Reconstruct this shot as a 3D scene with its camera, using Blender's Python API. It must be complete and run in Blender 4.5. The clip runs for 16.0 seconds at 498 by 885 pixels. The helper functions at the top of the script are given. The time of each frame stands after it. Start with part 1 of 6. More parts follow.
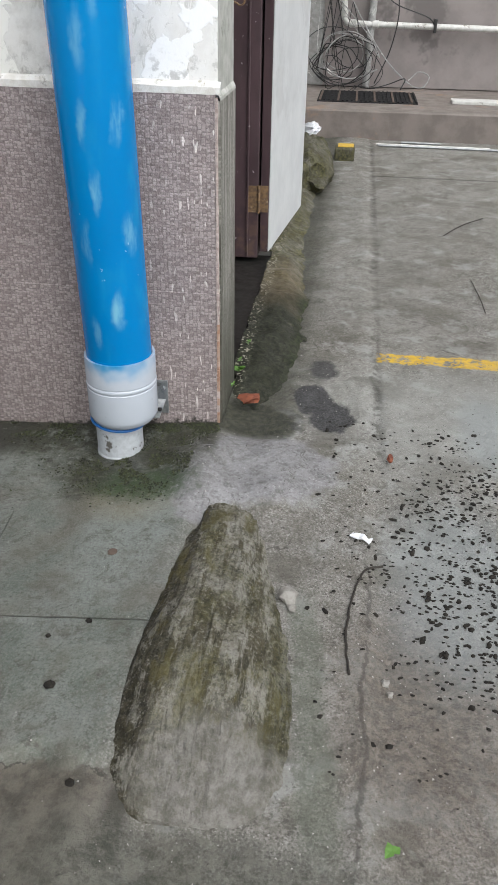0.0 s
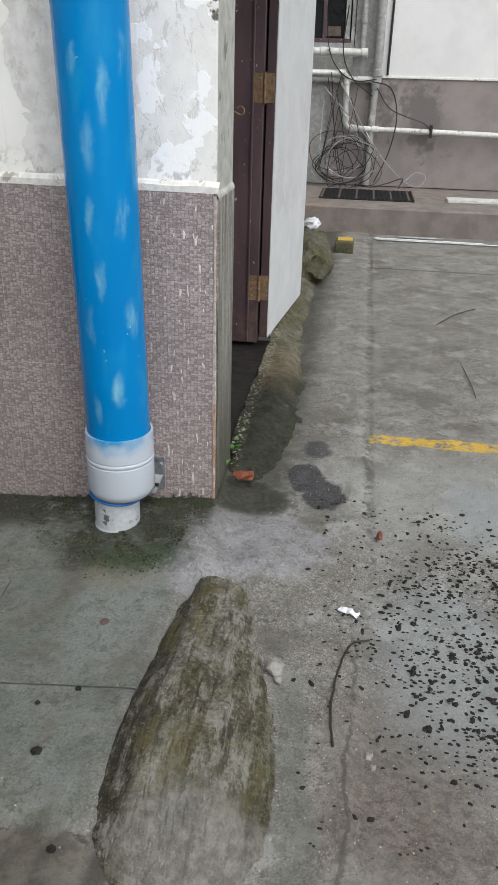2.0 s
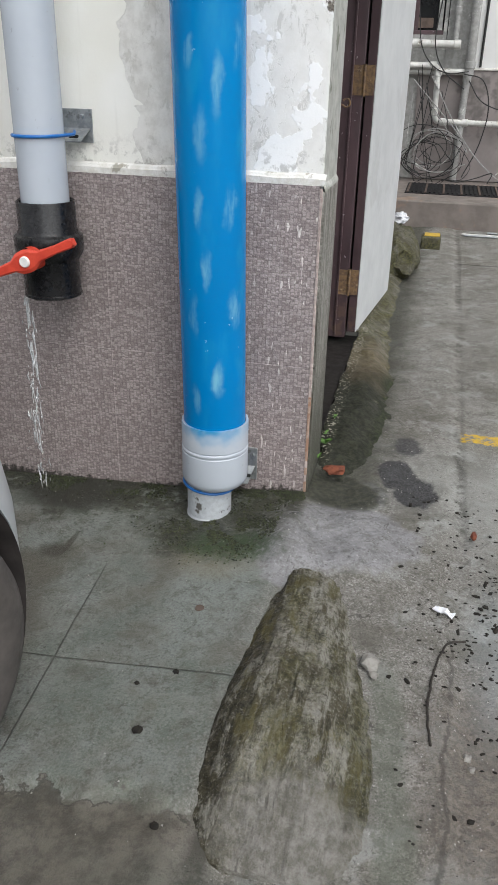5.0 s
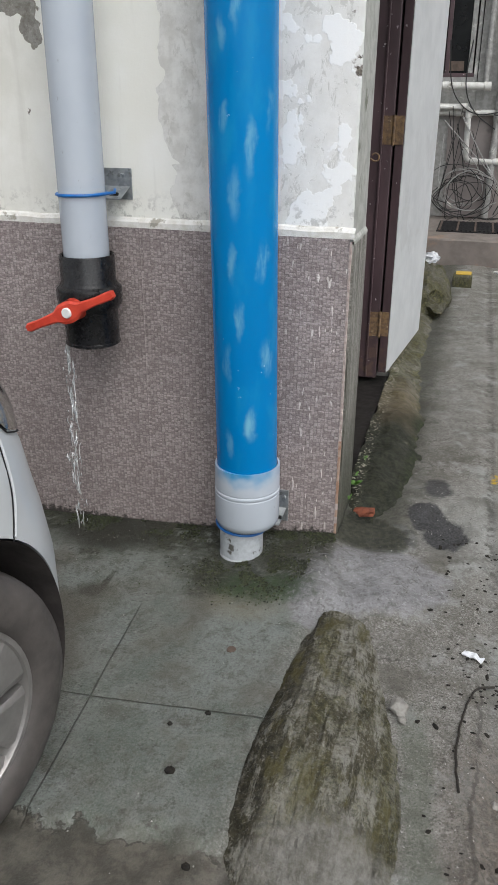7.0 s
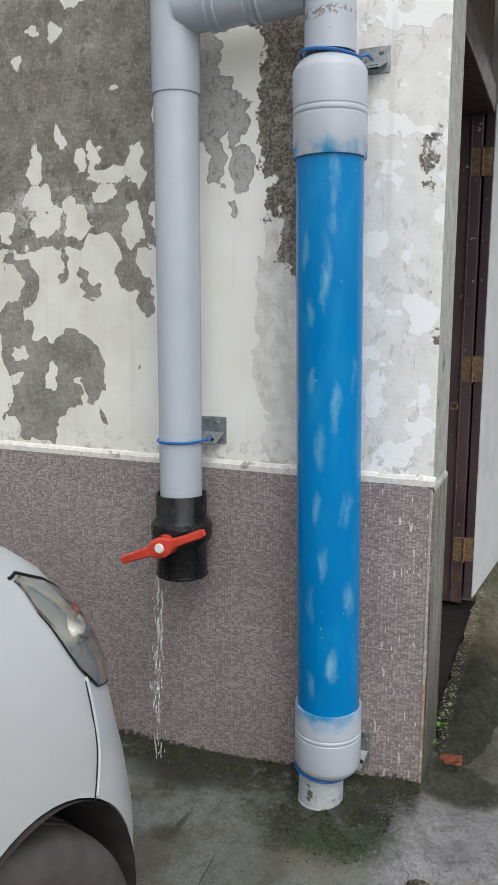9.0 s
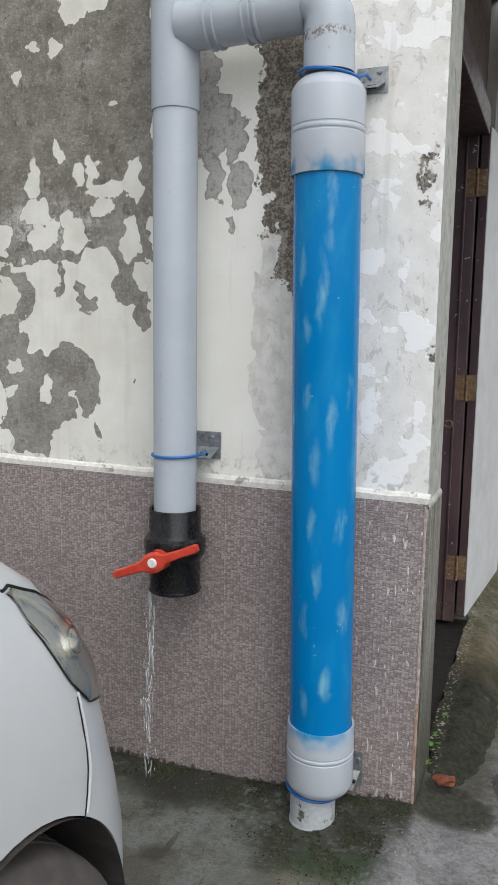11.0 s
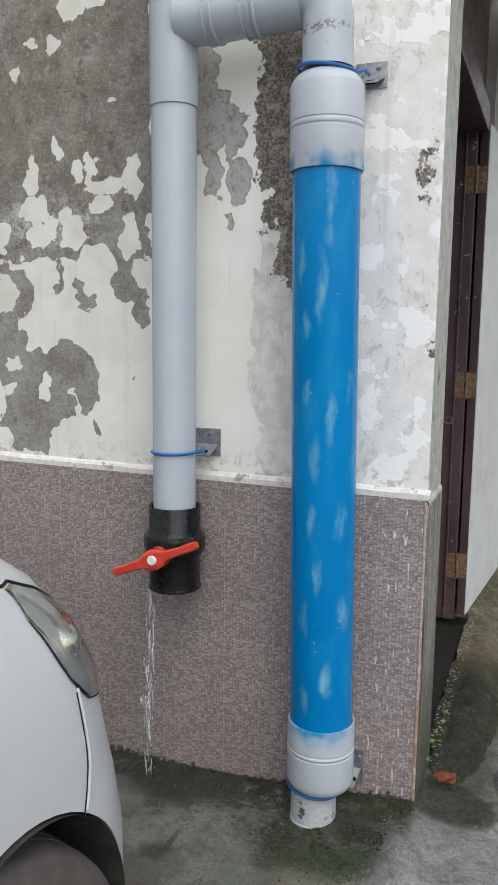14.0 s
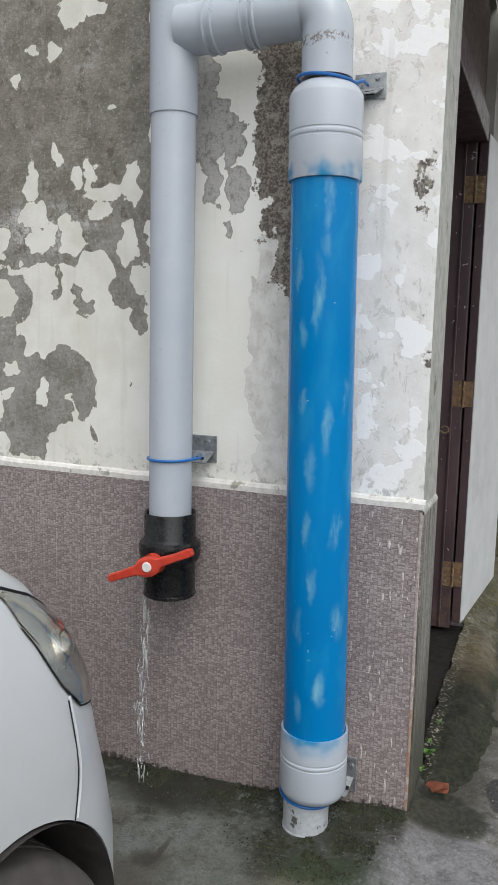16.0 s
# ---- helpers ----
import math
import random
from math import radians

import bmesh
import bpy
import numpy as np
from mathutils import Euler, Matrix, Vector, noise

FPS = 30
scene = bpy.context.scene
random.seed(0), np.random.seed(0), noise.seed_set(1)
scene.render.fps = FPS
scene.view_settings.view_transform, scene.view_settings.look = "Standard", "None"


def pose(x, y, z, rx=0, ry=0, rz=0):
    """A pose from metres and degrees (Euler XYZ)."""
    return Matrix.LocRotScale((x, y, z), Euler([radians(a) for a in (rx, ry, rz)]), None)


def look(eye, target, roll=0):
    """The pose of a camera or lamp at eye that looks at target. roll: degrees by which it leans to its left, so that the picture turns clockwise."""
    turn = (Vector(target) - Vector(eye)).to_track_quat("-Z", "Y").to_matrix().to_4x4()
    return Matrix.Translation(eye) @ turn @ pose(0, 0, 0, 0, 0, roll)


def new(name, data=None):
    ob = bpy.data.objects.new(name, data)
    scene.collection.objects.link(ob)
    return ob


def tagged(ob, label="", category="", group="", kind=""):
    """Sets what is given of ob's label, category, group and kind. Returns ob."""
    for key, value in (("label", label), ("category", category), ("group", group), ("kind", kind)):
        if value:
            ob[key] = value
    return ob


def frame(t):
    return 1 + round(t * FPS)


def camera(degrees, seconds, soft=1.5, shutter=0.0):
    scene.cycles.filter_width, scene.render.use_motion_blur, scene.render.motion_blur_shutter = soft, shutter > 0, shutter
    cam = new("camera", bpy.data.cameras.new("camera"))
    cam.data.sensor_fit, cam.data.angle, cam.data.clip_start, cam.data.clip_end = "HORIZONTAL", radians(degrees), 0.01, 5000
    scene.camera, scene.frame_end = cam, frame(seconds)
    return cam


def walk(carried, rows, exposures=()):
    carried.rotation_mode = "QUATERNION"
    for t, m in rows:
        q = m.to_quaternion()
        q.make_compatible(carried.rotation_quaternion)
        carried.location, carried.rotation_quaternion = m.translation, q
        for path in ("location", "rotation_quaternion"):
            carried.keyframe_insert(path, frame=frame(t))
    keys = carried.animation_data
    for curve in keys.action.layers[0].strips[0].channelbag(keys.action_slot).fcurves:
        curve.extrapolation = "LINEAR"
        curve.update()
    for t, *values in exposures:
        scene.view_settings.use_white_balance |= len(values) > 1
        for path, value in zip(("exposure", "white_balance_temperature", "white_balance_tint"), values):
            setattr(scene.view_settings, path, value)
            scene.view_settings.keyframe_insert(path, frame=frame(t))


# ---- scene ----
cam = camera(35.9, 16.0)
PATH = [
    (0, (0.328, -1.912, 1.128), (0.121, -0.221, 0.081), 1.0),
    (0.5, (0.318, -1.969, 1.16), (0.083, -0.222, 0.214), 0.9),
    (1, (0.337, -1.978, 1.159), (0.088, -0.207, 0.263), 1.4),
    (1.5, (0.347, -1.984, 1.151), (0.106, -0.198, 0.282), 1.9),
    (2, (0.367, -1.979, 1.147), (0.131, -0.188, 0.289), 1.6),
    (2.5, (0.351, -1.985, 1.143), (0.115, -0.195, 0.282), 1.6),
    (3, (0.35, -1.979, 1.129), (0.103, -0.19, 0.271), 1.5),
    (3.5, (0.333, -1.986, 1.125), (0.076, -0.198, 0.268), 1.6),
    (4, (0.31, -1.993, 1.134), (0.025, -0.212, 0.268), 2.0),
    (4.5, (0.29, -1.997, 1.139), (-0.1, -0.239, 0.27), 1.5),
    (6.8, (0.316, -2.012, 1.163), (-0.111, -0.268, 0.283), 0.9),
    (7, (0.305, -2.033, 1.194), (-0.193, -0.269, 0.394), 0.3),
    (7.5, (0.297, -2.063, 1.269), (-0.385, -0.266, 0.716), -1.0),
    (8, (0.311, -2.073, 1.318), (-0.418, -0.258, 0.9), -0.9),
    (8.5, (0.317, -2.07, 1.334), (-0.42, -0.248, 0.962), -0.4),
    (9, (0.316, -2.071, 1.34), (-0.431, -0.245, 1.013), 0.1),
    (11.5, (0.306, -2.07, 1.332), (-0.422, -0.229, 1.05), 0.9),
    (12, (0.314, -2.067, 1.331), (-0.414, -0.225, 1.05), 0.9),
    (12.5, (0.312, -2.067, 1.33), (-0.416, -0.225, 1.051), 0.8),
    (13, (0.308, -2.068, 1.331), (-0.419, -0.226, 1.049), 0.6),
    (13.5, (0.309, -2.064, 1.327), (-0.423, -0.225, 1.045), 0.6),
    (14, (0.306, -2.067, 1.323), (-0.424, -0.226, 1.041), 0.7),
    (14.5, (0.309, -2.071, 1.335), (-0.419, -0.23, 1.052), 0.8),
    (15, (0.307, -2.071, 1.336), (-0.418, -0.227, 1.059), 1.0),
    (15.5, (0.31, -2.069, 1.336), (-0.421, -0.227, 1.064), 1.2),
    (16, (0.314, -2.066, 1.332), (-0.414, -0.223, 1.062), 1.3),
]
walk(cam, [(t, look(eye, target, roll)) for t, eye, target, roll in PATH],
     [(0.0, 0.58), (0.5, 0.46), (1.5, 0.41), (4.5, 0.43), (7.5, 0.22), (9.0, 0.15), (16.0, 0.15)])

# ---- sky, sun, exposure ----
world = bpy.data.worlds.new("overcast_sky")
scene.world = world
world.use_nodes = True
wn, wl = world.node_tree.nodes, world.node_tree.links
wn.clear()
sky = wn.new("ShaderNodeTexSky")
sky.sky_type, sky.sun_disc = "NISHITA", False
sky.sun_elevation, sky.sun_rotation = radians(58), radians(140)
sky.air_density, sky.dust_density = 1.0, 4.0
grey = wn.new("ShaderNodeHueSaturation")
grey.inputs["Saturation"].default_value = 0.22
back = wn.new("ShaderNodeBackground")
back.inputs["Strength"].default_value = 0.17
wout = wn.new("ShaderNodeOutputWorld")
wl.new(sky.outputs[0], grey.inputs["Color"])
wl.new(grey.outputs[0], back.inputs["Color"])
wl.new(back.outputs[0], wout.inputs["Surface"])
sun = new("sun", bpy.data.lights.new("sun", "SUN"))
sun.data.energy, sun.data.angle, sun.data.color = 0.6, radians(60), (0.93, 0.985, 1.0)
sun.matrix_world = look((3.2, -4.5, 4.2), (0, 0, 0))


# ---- node materials ----
class Mat:
    """A small writer of node materials; all textures lie in world metres."""

    def __init__(self, name):
        self.m = bpy.data.materials.new(name)
        self.m.use_nodes = True
        self.t = self.m.node_tree
        self.t.nodes.clear()
        self.geo = self.node("ShaderNodeNewGeometry")
        self.pos = self.geo.outputs["Position"]
        sep = self.node("ShaderNodeSeparateXYZ")
        self.link(self.pos, sep.inputs[0])
        self.x, self.y, self.z = sep.outputs

    def node(self, kind):
        return self.t.nodes.new(kind)

    def link(self, a, b):
        if hasattr(a, "is_output"):
            self.t.links.new(a, b)
        else:
            b.default_value = (*a, 1.0) if isinstance(a, tuple) and len(a) == 3 and len(b.default_value) == 4 else a

    def scaled(self, sx, sy, sz, vec=None):
        n = self.node("ShaderNodeMapping")
        self.link(vec or self.pos, n.inputs[0])
        n.inputs["Scale"].default_value = (sx, sy, sz)
        return n.outputs[0]

    def noise(self, scale, detail=4.0, rough=0.6, vec=None, dist=0.0):
        n = self.node("ShaderNodeTexNoise")
        self.link(vec or self.pos, n.inputs["Vector"])
        n.inputs["Scale"].default_value, n.inputs["Detail"].default_value = scale, detail
        n.inputs["Roughness"].default_value, n.inputs["Distortion"].default_value = rough, dist
        return n.outputs["Fac"]

    def cells(self, scale, vec=None, feature="F1", out="Distance"):
        n = self.node("ShaderNodeTexVoronoi")
        n.feature = feature
        self.link(vec or self.pos, n.inputs["Vector"])
        n.inputs["Scale"].default_value = scale
        return n.outputs[out]

    def op(self, kind, a, b=0.0):
        n = self.node("ShaderNodeMath")
        n.operation = kind
        self.link(a, n.inputs[0])
        self.link(b, n.inputs[1])
        return n.outputs[0]

    def add(self, a, b):
        return self.op("ADD", a, b)

    def mul(self, a, b):
        return self.op("MULTIPLY", a, b)

    def top(self, a, b):
        return self.op("MAXIMUM", a, b)

    def step(self, v, lo, hi, a=0.0, b=1.0):
        n = self.node("ShaderNodeMapRange")
        n.interpolation_type = "SMOOTHSTEP"
        self.link(v, n.inputs["Value"])
        for key, val in (("From Min", lo), ("From Max", hi), ("To Min", a), ("To Max", b)):
            n.inputs[key].default_value = val
        return n.outputs["Result"]

    def mix(self, f, a, b, kind="MIX"):
        n = self.node("ShaderNodeMixRGB")
        n.blend_type = kind
        self.link(f, n.inputs[0])
        self.link(a, n.inputs[1])
        self.link(b, n.inputs[2])
        return n.outputs[0]

    def blob(self, centre, radii, wobble=0.0, soft=0.1, scale=9.0):
        """1 inside an ellipsoid with a frayed edge, 0 outside."""
        n = self.node("ShaderNodeMapping")
        self.link(self.pos, n.inputs[0])
        n.inputs["Scale"].default_value = [1.0 / r for r in radii]
        n.inputs["Location"].default_value = [-c / r for c, r in zip(centre, radii)]
        ln = self.node("ShaderNodeVectorMath")
        ln.operation = "LENGTH"
        self.link(n.outputs[0], ln.inputs[0])
        d = ln.outputs["Value"]
        if wobble:
            d = self.add(d, self.mul(self.add(self.noise(scale, 5, 0.65), -0.5), wobble))
        return self.step(d, 1.0 - soft, 1.0 + soft, 1.0, 0.0)

    def shaken(self, *waves):
        """The position, pushed about by noise of (scale, amount)."""
        vec = self.pos
        for scale, amount in waves:
            n = self.node("ShaderNodeTexNoise")
            self.link(self.pos, n.inputs["Vector"])
            n.inputs["Scale"].default_value, n.inputs["Detail"].default_value = scale, 3.0
            sub = self.node("ShaderNodeVectorMath")
            sub.operation = "SUBTRACT"
            self.link(n.outputs["Color"], sub.inputs[0])
            sub.inputs[1].default_value = (0.5, 0.5, 0.5)
            mad = self.node("ShaderNodeVectorMath")
            mad.operation = "MULTIPLY_ADD"
            self.link(sub.outputs[0], mad.inputs[0])
            mad.inputs[1].default_value = (amount, amount, amount)
            self.link(vec, mad.inputs[2])
            vec = mad.outputs[0]
        return vec

    def random(self):
        return self.node("ShaderNodeObjectInfo").outputs["Random"]

    def island(self):
        return self.geo.outputs["Random Per Island"]

    def bump(self, h, strength=0.4, dist=0.004, under=None):
        n = self.node("ShaderNodeBump")
        n.inputs["Strength"].default_value, n.inputs["Distance"].default_value = strength, dist
        self.link(h, n.inputs["Height"])
        if under:
            self.link(under, n.inputs["Normal"])
        return n.outputs[0]

    def done(self, colour, rough=0.6, metal=0.0, bump=None, **more):
        b = self.node("ShaderNodeBsdfPrincipled")
        self.link(colour, b.inputs["Base Color"])
        self.link(rough, b.inputs["Roughness"])
        self.link(metal, b.inputs["Metallic"])
        if bump:
            self.link(bump, b.inputs["Normal"])
        for key, val in more.items():
            self.link(val, b.inputs[key.replace("_", " ")])
        o = self.node("ShaderNodeOutputMaterial")
        self.link(b.outputs[0], o.inputs["Surface"])
        return self.m


def mottled(name, a, b, scale=30.0, rough=0.6, bump=0.2, dist=0.002, metal=0.0, spot=None, vary=False, **more):
    """Two tones, a fine grain and now and then a stain."""
    m = Mat(name)
    c = m.mix(m.step(m.noise(scale, 5), 0.35, 0.65), a, b)
    if spot:
        c = m.mix(m.step(m.noise(scale * 0.35, 5, 0.7), 0.58, 0.66), c, spot)
    if vary:
        c = m.mix(m.mul(m.random(), 0.45), c, tuple(v * 0.45 for v in a))
    r = m.step(m.noise(scale * 1.7, 3), 0.3, 0.7, max(0.02, rough - 0.08), rough + 0.08)
    return m.done(c, r, metal, m.bump(m.noise(scale * 4, 4), bump, dist), **more)


# where the paint has flaked off the wall and where islands of it hold: x, z and half sizes
FLAKED = ((-1.364, 1.466, 0.04, 0.072), (-1.32, 1.439, 0.048, 0.08), (-1.188, 1.491, 0.03, 0.063), (-1.073, 1.447, 0.041, 0.069), (-1.057, 1.412, 0.021, 0.035),
          (-0.921, 1.489, 0.067, 0.076), (-0.872, 1.396, 0.027, 0.059), (-1.371, 1.255, 0.079, 0.12), (-1.273, 1.129, 0.132, 0.138), (-1.129, 1.207, 0.088, 0.076),
          (-1.077, 1.137, 0.042, 0.076), (-1.197, 1.086, 0.076, 0.046), (-1.356, 0.993, 0.068, 0.085), (-1.273, 0.97, 0.059, 0.049), (-0.625, 1.933, 0.083, 0.152),
          (-0.661, 2.035, 0.048, 0.106), (-0.641, 1.757, 0.025, 0.062), (-0.565, 1.745, 0.034, 0.065), (-0.586, 1.645, 0.016, 0.025), (-1.047, 1.012, 0.012, 0.033))
KEPT_HIGH = ((-1.11, 2.3, 0.051, 0.053), (-1.025, 2.298, 0.05, 0.025), (-1.173, 2.179, 0.018, 0.029), (-1.25, 2.178, 0.015, 0.015), (-1.318, 2.107, 0.017, 0.02),
             (-0.972, 2.003, 0.016, 0.012), (-1.173, 1.883, 0.021, 0.025), (-1.098, 1.811, 0.028, 0.03), (-1.266, 1.798, 0.021, 0.051), (-1.258, 1.694, 0.051, 0.049),
             (-1.047, 1.803, 0.018, 0.066), (-0.9, 1.779, 0.029, 0.068), (-0.988, 1.75, 0.088, 0.023), (-1.012, 1.708, 0.047, 0.017), (-1.142, 1.673, 0.037, 0.034))
KEPT_LOW = ((-1.111, 1.629, 0.051, 0.058), (-1.243, 1.619, 0.056, 0.029), (-1.199, 1.652, 0.017, 0.041), (-1.393, 1.619, 0.036, 0.046), (-0.91, 1.61, 0.033, 0.063),
            (-0.878, 1.497, 0.031, 0.037), (-1.035, 1.516, 0.069, 0.072), (-1.231, 1.506, 0.06, 0.06), (-1.317, 1.564, 0.014, 0.012), (-1.377, 1.43, 0.039, 0.065),
            (-1.356, 1.218, 0.025, 0.026), (-1.37, 1.139, 0.027, 0.021), (-1.235, 1.145, 0.031, 0.048), (-1.397, 0.961, 0.035, 0.048), (-0.58, 2.042, 0.058, 0.051),
            (-0.553, 1.973, 0.017, 0.037), (-0.606, 1.794, 0.011, 0.052))


def wall_paint():
    m = Mat("peeling_white_paint")
    jag = m.noise(11.0, 3.5, 0.5, m.scaled(1, 1, 0.72), 0.6)
    fine = m.noise(60.0, 4, 0.7)
    # bare render above, paint below, with flaked holes in the one and islands kept in the other
    att = m.node("ShaderNodeAttribute")
    att.attribute_name = "flaked"
    field = m.add(att.outputs["Fac"], m.mul(m.add(m.noise(85.0, 4, 0.65), -0.5), 0.018))
    beyond = m.mul(m.step(m.x, -1.50, -1.40, 1.0, 0.0), m.mul(m.add(jag, -0.52), 0.3))
    field = m.add(field, beyond)
    peel = m.step(field, -0.0008, 0.0012)
    rag = m.noise(13.0, 6, 0.65)
    sandy = m.add(m.mul(m.blob((-0.412, 0.0, 1.95), (0.105, 1, 0.40), 0.0, 0.7), 0.42), m.mul(m.blob((-0.345, 0.0, 1.52), (0.07, 1, 0.18), 0.0, 0.8), 0.30))
    sand = m.mul(m.step(m.add(rag, sandy), 0.72, 0.75), m.step(m.x, -0.32, -0.34))
    spotty = m.add(m.mul(m.blob((-0.03, 0.0, 1.78), (0.05, 1, 0.16), 0.0, 0.7), 0.20), m.mul(m.blob((-0.015, 0.0, 1.30), (0.05, 1, 0.14), 0.0, 0.7), 0.17))
    spots = m.mul(m.step(m.add(rag, spotty), 0.72, 0.76), m.step(m.x, -0.2, -0.15))
    worn = m.top(m.step(m.add(jag, m.mul(m.blob((-0.385, 0.0, 1.27), (0.135, 1, 0.46), 0.0, 0.35), 0.46)), 0.73, 0.738), m.mul(m.step(m.x, -0.30, -0.26), m.step(m.noise(9, 4, 0.5), 0.43, 0.45)))
    worn = m.mul(worn, m.step(m.x, -0.60, -0.56))
    cream = m.mix(m.step(m.noise(3.0, 3), 0.35, 0.65), (0.83, 0.825, 0.785), (0.775, 0.765, 0.70))
    dull_cream = m.mix(m.step(m.noise(6.0, 5, 0.65), 0.35, 0.65), (0.72, 0.71, 0.66), (0.61, 0.60, 0.54))
    # the cream gets duller towards the left, more so higher up
    cream = m.mix(m.mul(m.step(m.x, -0.72, -0.95), m.step(m.z, 1.1, 1.5, 0.45, 1.0)), cream, dull_cream)
    white = m.mix(m.step(m.x, -0.34, -0.28), cream, (0.88, 0.88, 0.87))
    old = m.mix(m.step(m.x, -0.32, -0.28), m.mix(m.step(m.noise(22, 6, 0.7), 0.35, 0.66), (0.72, 0.71, 0.675), (0.57, 0.555, 0.515)), m.mix(m.step(m.noise(18, 5), 0.35, 0.7), (0.755, 0.74, 0.70), (0.63, 0.61, 0.56)))
    c = m.mix(m.mul(worn, m.step(m.x, -0.32, -0.28, 0.95, 0.6)), white, old)
    render = m.mix(m.step(m.noise(7, 6, 0.7), 0.35, 0.68), (0.300, 0.288, 0.262), (0.200, 0.188, 0.166))
    high = m.step(m.add(m.z, m.mul(m.add(m.noise(3, 4), -0.5), 0.6)), 1.45, 1.85)
    high = m.mul(high, m.step(m.x, -0.72, -0.80))
    render = m.mix(m.mul(high, 0.8), render, m.mix(m.step(m.noise(12, 6, 0.75), 0.38, 0.64), (0.240, 0.223, 0.190), (0.125, 0.114, 0.091)))
    render = m.mix(m.step(m.x, -0.76, -0.70, 0.0, 0.75), render, (0.50, 0.49, 0.47))
    stain = m.noise(16, 7, 0.8, m.scaled(1, 1, 0.8), 0.4)
    gritty = m.noise(95, 5, 0.75)
    render = m.mix(m.step(stain, 0.50, 0.60, 0.0, 0.62), render, (0.150, 0.138, 0.110))
    render = m.mix(m.step(stain, 0.45, 0.36, 0.0, 0.45), render, (0.38, 0.37, 0.34))
    render = m.mix(m.step(gritty, 0.53, 0.66, 0.0, 0.45), render, (0.100, 0.092, 0.075))
    render = m.mix(m.step(gritty, 0.46, 0.34, 0.0, 0.45), render, (0.48, 0.47, 0.44))
    salt = m.mul(m.blob((-1.22, 0.0, 1.66), (0.16, 1, 0.07), 1.4, 0.6, 14), m.step(m.noise(45, 4, 0.7), 0.45, 0.6))
    render = m.mix(m.mul(salt, 0.7), render, (0.62, 0.62, 0.60))
    rot = m.mul(m.mul(m.step(m.noise(21, 6, 0.78), 0.56, 0.63), m.step(m.z, 1.30, 1.7, 0.30, 0.9)), m.step(m.x, -0.66, -0.78, 0.15, 1.0))
    render = m.mix(rot, render, (0.115, 0.10, 0.08))
    c = m.mix(peel, c, render)
    grit = m.mix(m.step(m.noise(140, 3), 0.42, 0.62), (0.085, 0.068, 0.052), (0.23, 0.205, 0.17))
    grit = m.mix(m.step(m.noise(30, 4, 0.7), 0.52, 0.66, 0.0, 0.7), grit, (0.36, 0.33, 0.28))
    c = m.mix(m.top(sand, spots), c, grit)
    # dark outline within each flake: shade of the paint's lip, put into the colour
    rim = m.mul(peel, m.step(field, 0.001, 0.007, 1.0, 0.0))
    c = m.mix(m.mul(rim, 0.55), c, (0.22, 0.20, 0.16))
    mould = m.mul(m.step(m.z, 0.90, 1.0, 1.0, 0.0), m.step(m.noise(35, 5, 0.7), 0.5, 0.62))
    c = m.mix(m.mul(mould, 0.55), c, (0.20, 0.19, 0.165))
    streak = m.step(m.noise(26, 3, 0.6, m.scaled(1, 1, 0.06)), 0.55, 0.75)
    c = m.mix(m.mul(streak, 0.18), c, (0.35, 0.33, 0.28))
    scrape = m.step(m.noise(34, 6, 0.75, m.scaled(1, 1, 0.6), 0.6), 0.54, 0.62)
    scrape = m.mul(scrape, m.mul(worn, m.step(m.top(peel, sand), 0.1, 0.3, 1.0, 0.0)))
    c = m.mix(m.mul(scrape, 0.4), c, (0.42, 0.405, 0.36))
    h = m.add(m.mul(m.top(peel, sand), -1.0), m.add(m.mul(worn, -0.35), m.mul(scrape, -0.3)))
    b = m.bump(h, 0.7, 0.003)
    b = m.bump(m.mul(m.add(fine, m.mul(gritty, 0.5)), m.add(m.mul(m.top(sand, peel), 3.0), 0.6)), 0.4, 0.003, b)
    return m.done(c, m.add(0.55, m.mul(peel, 0.3)), 0.0, b)


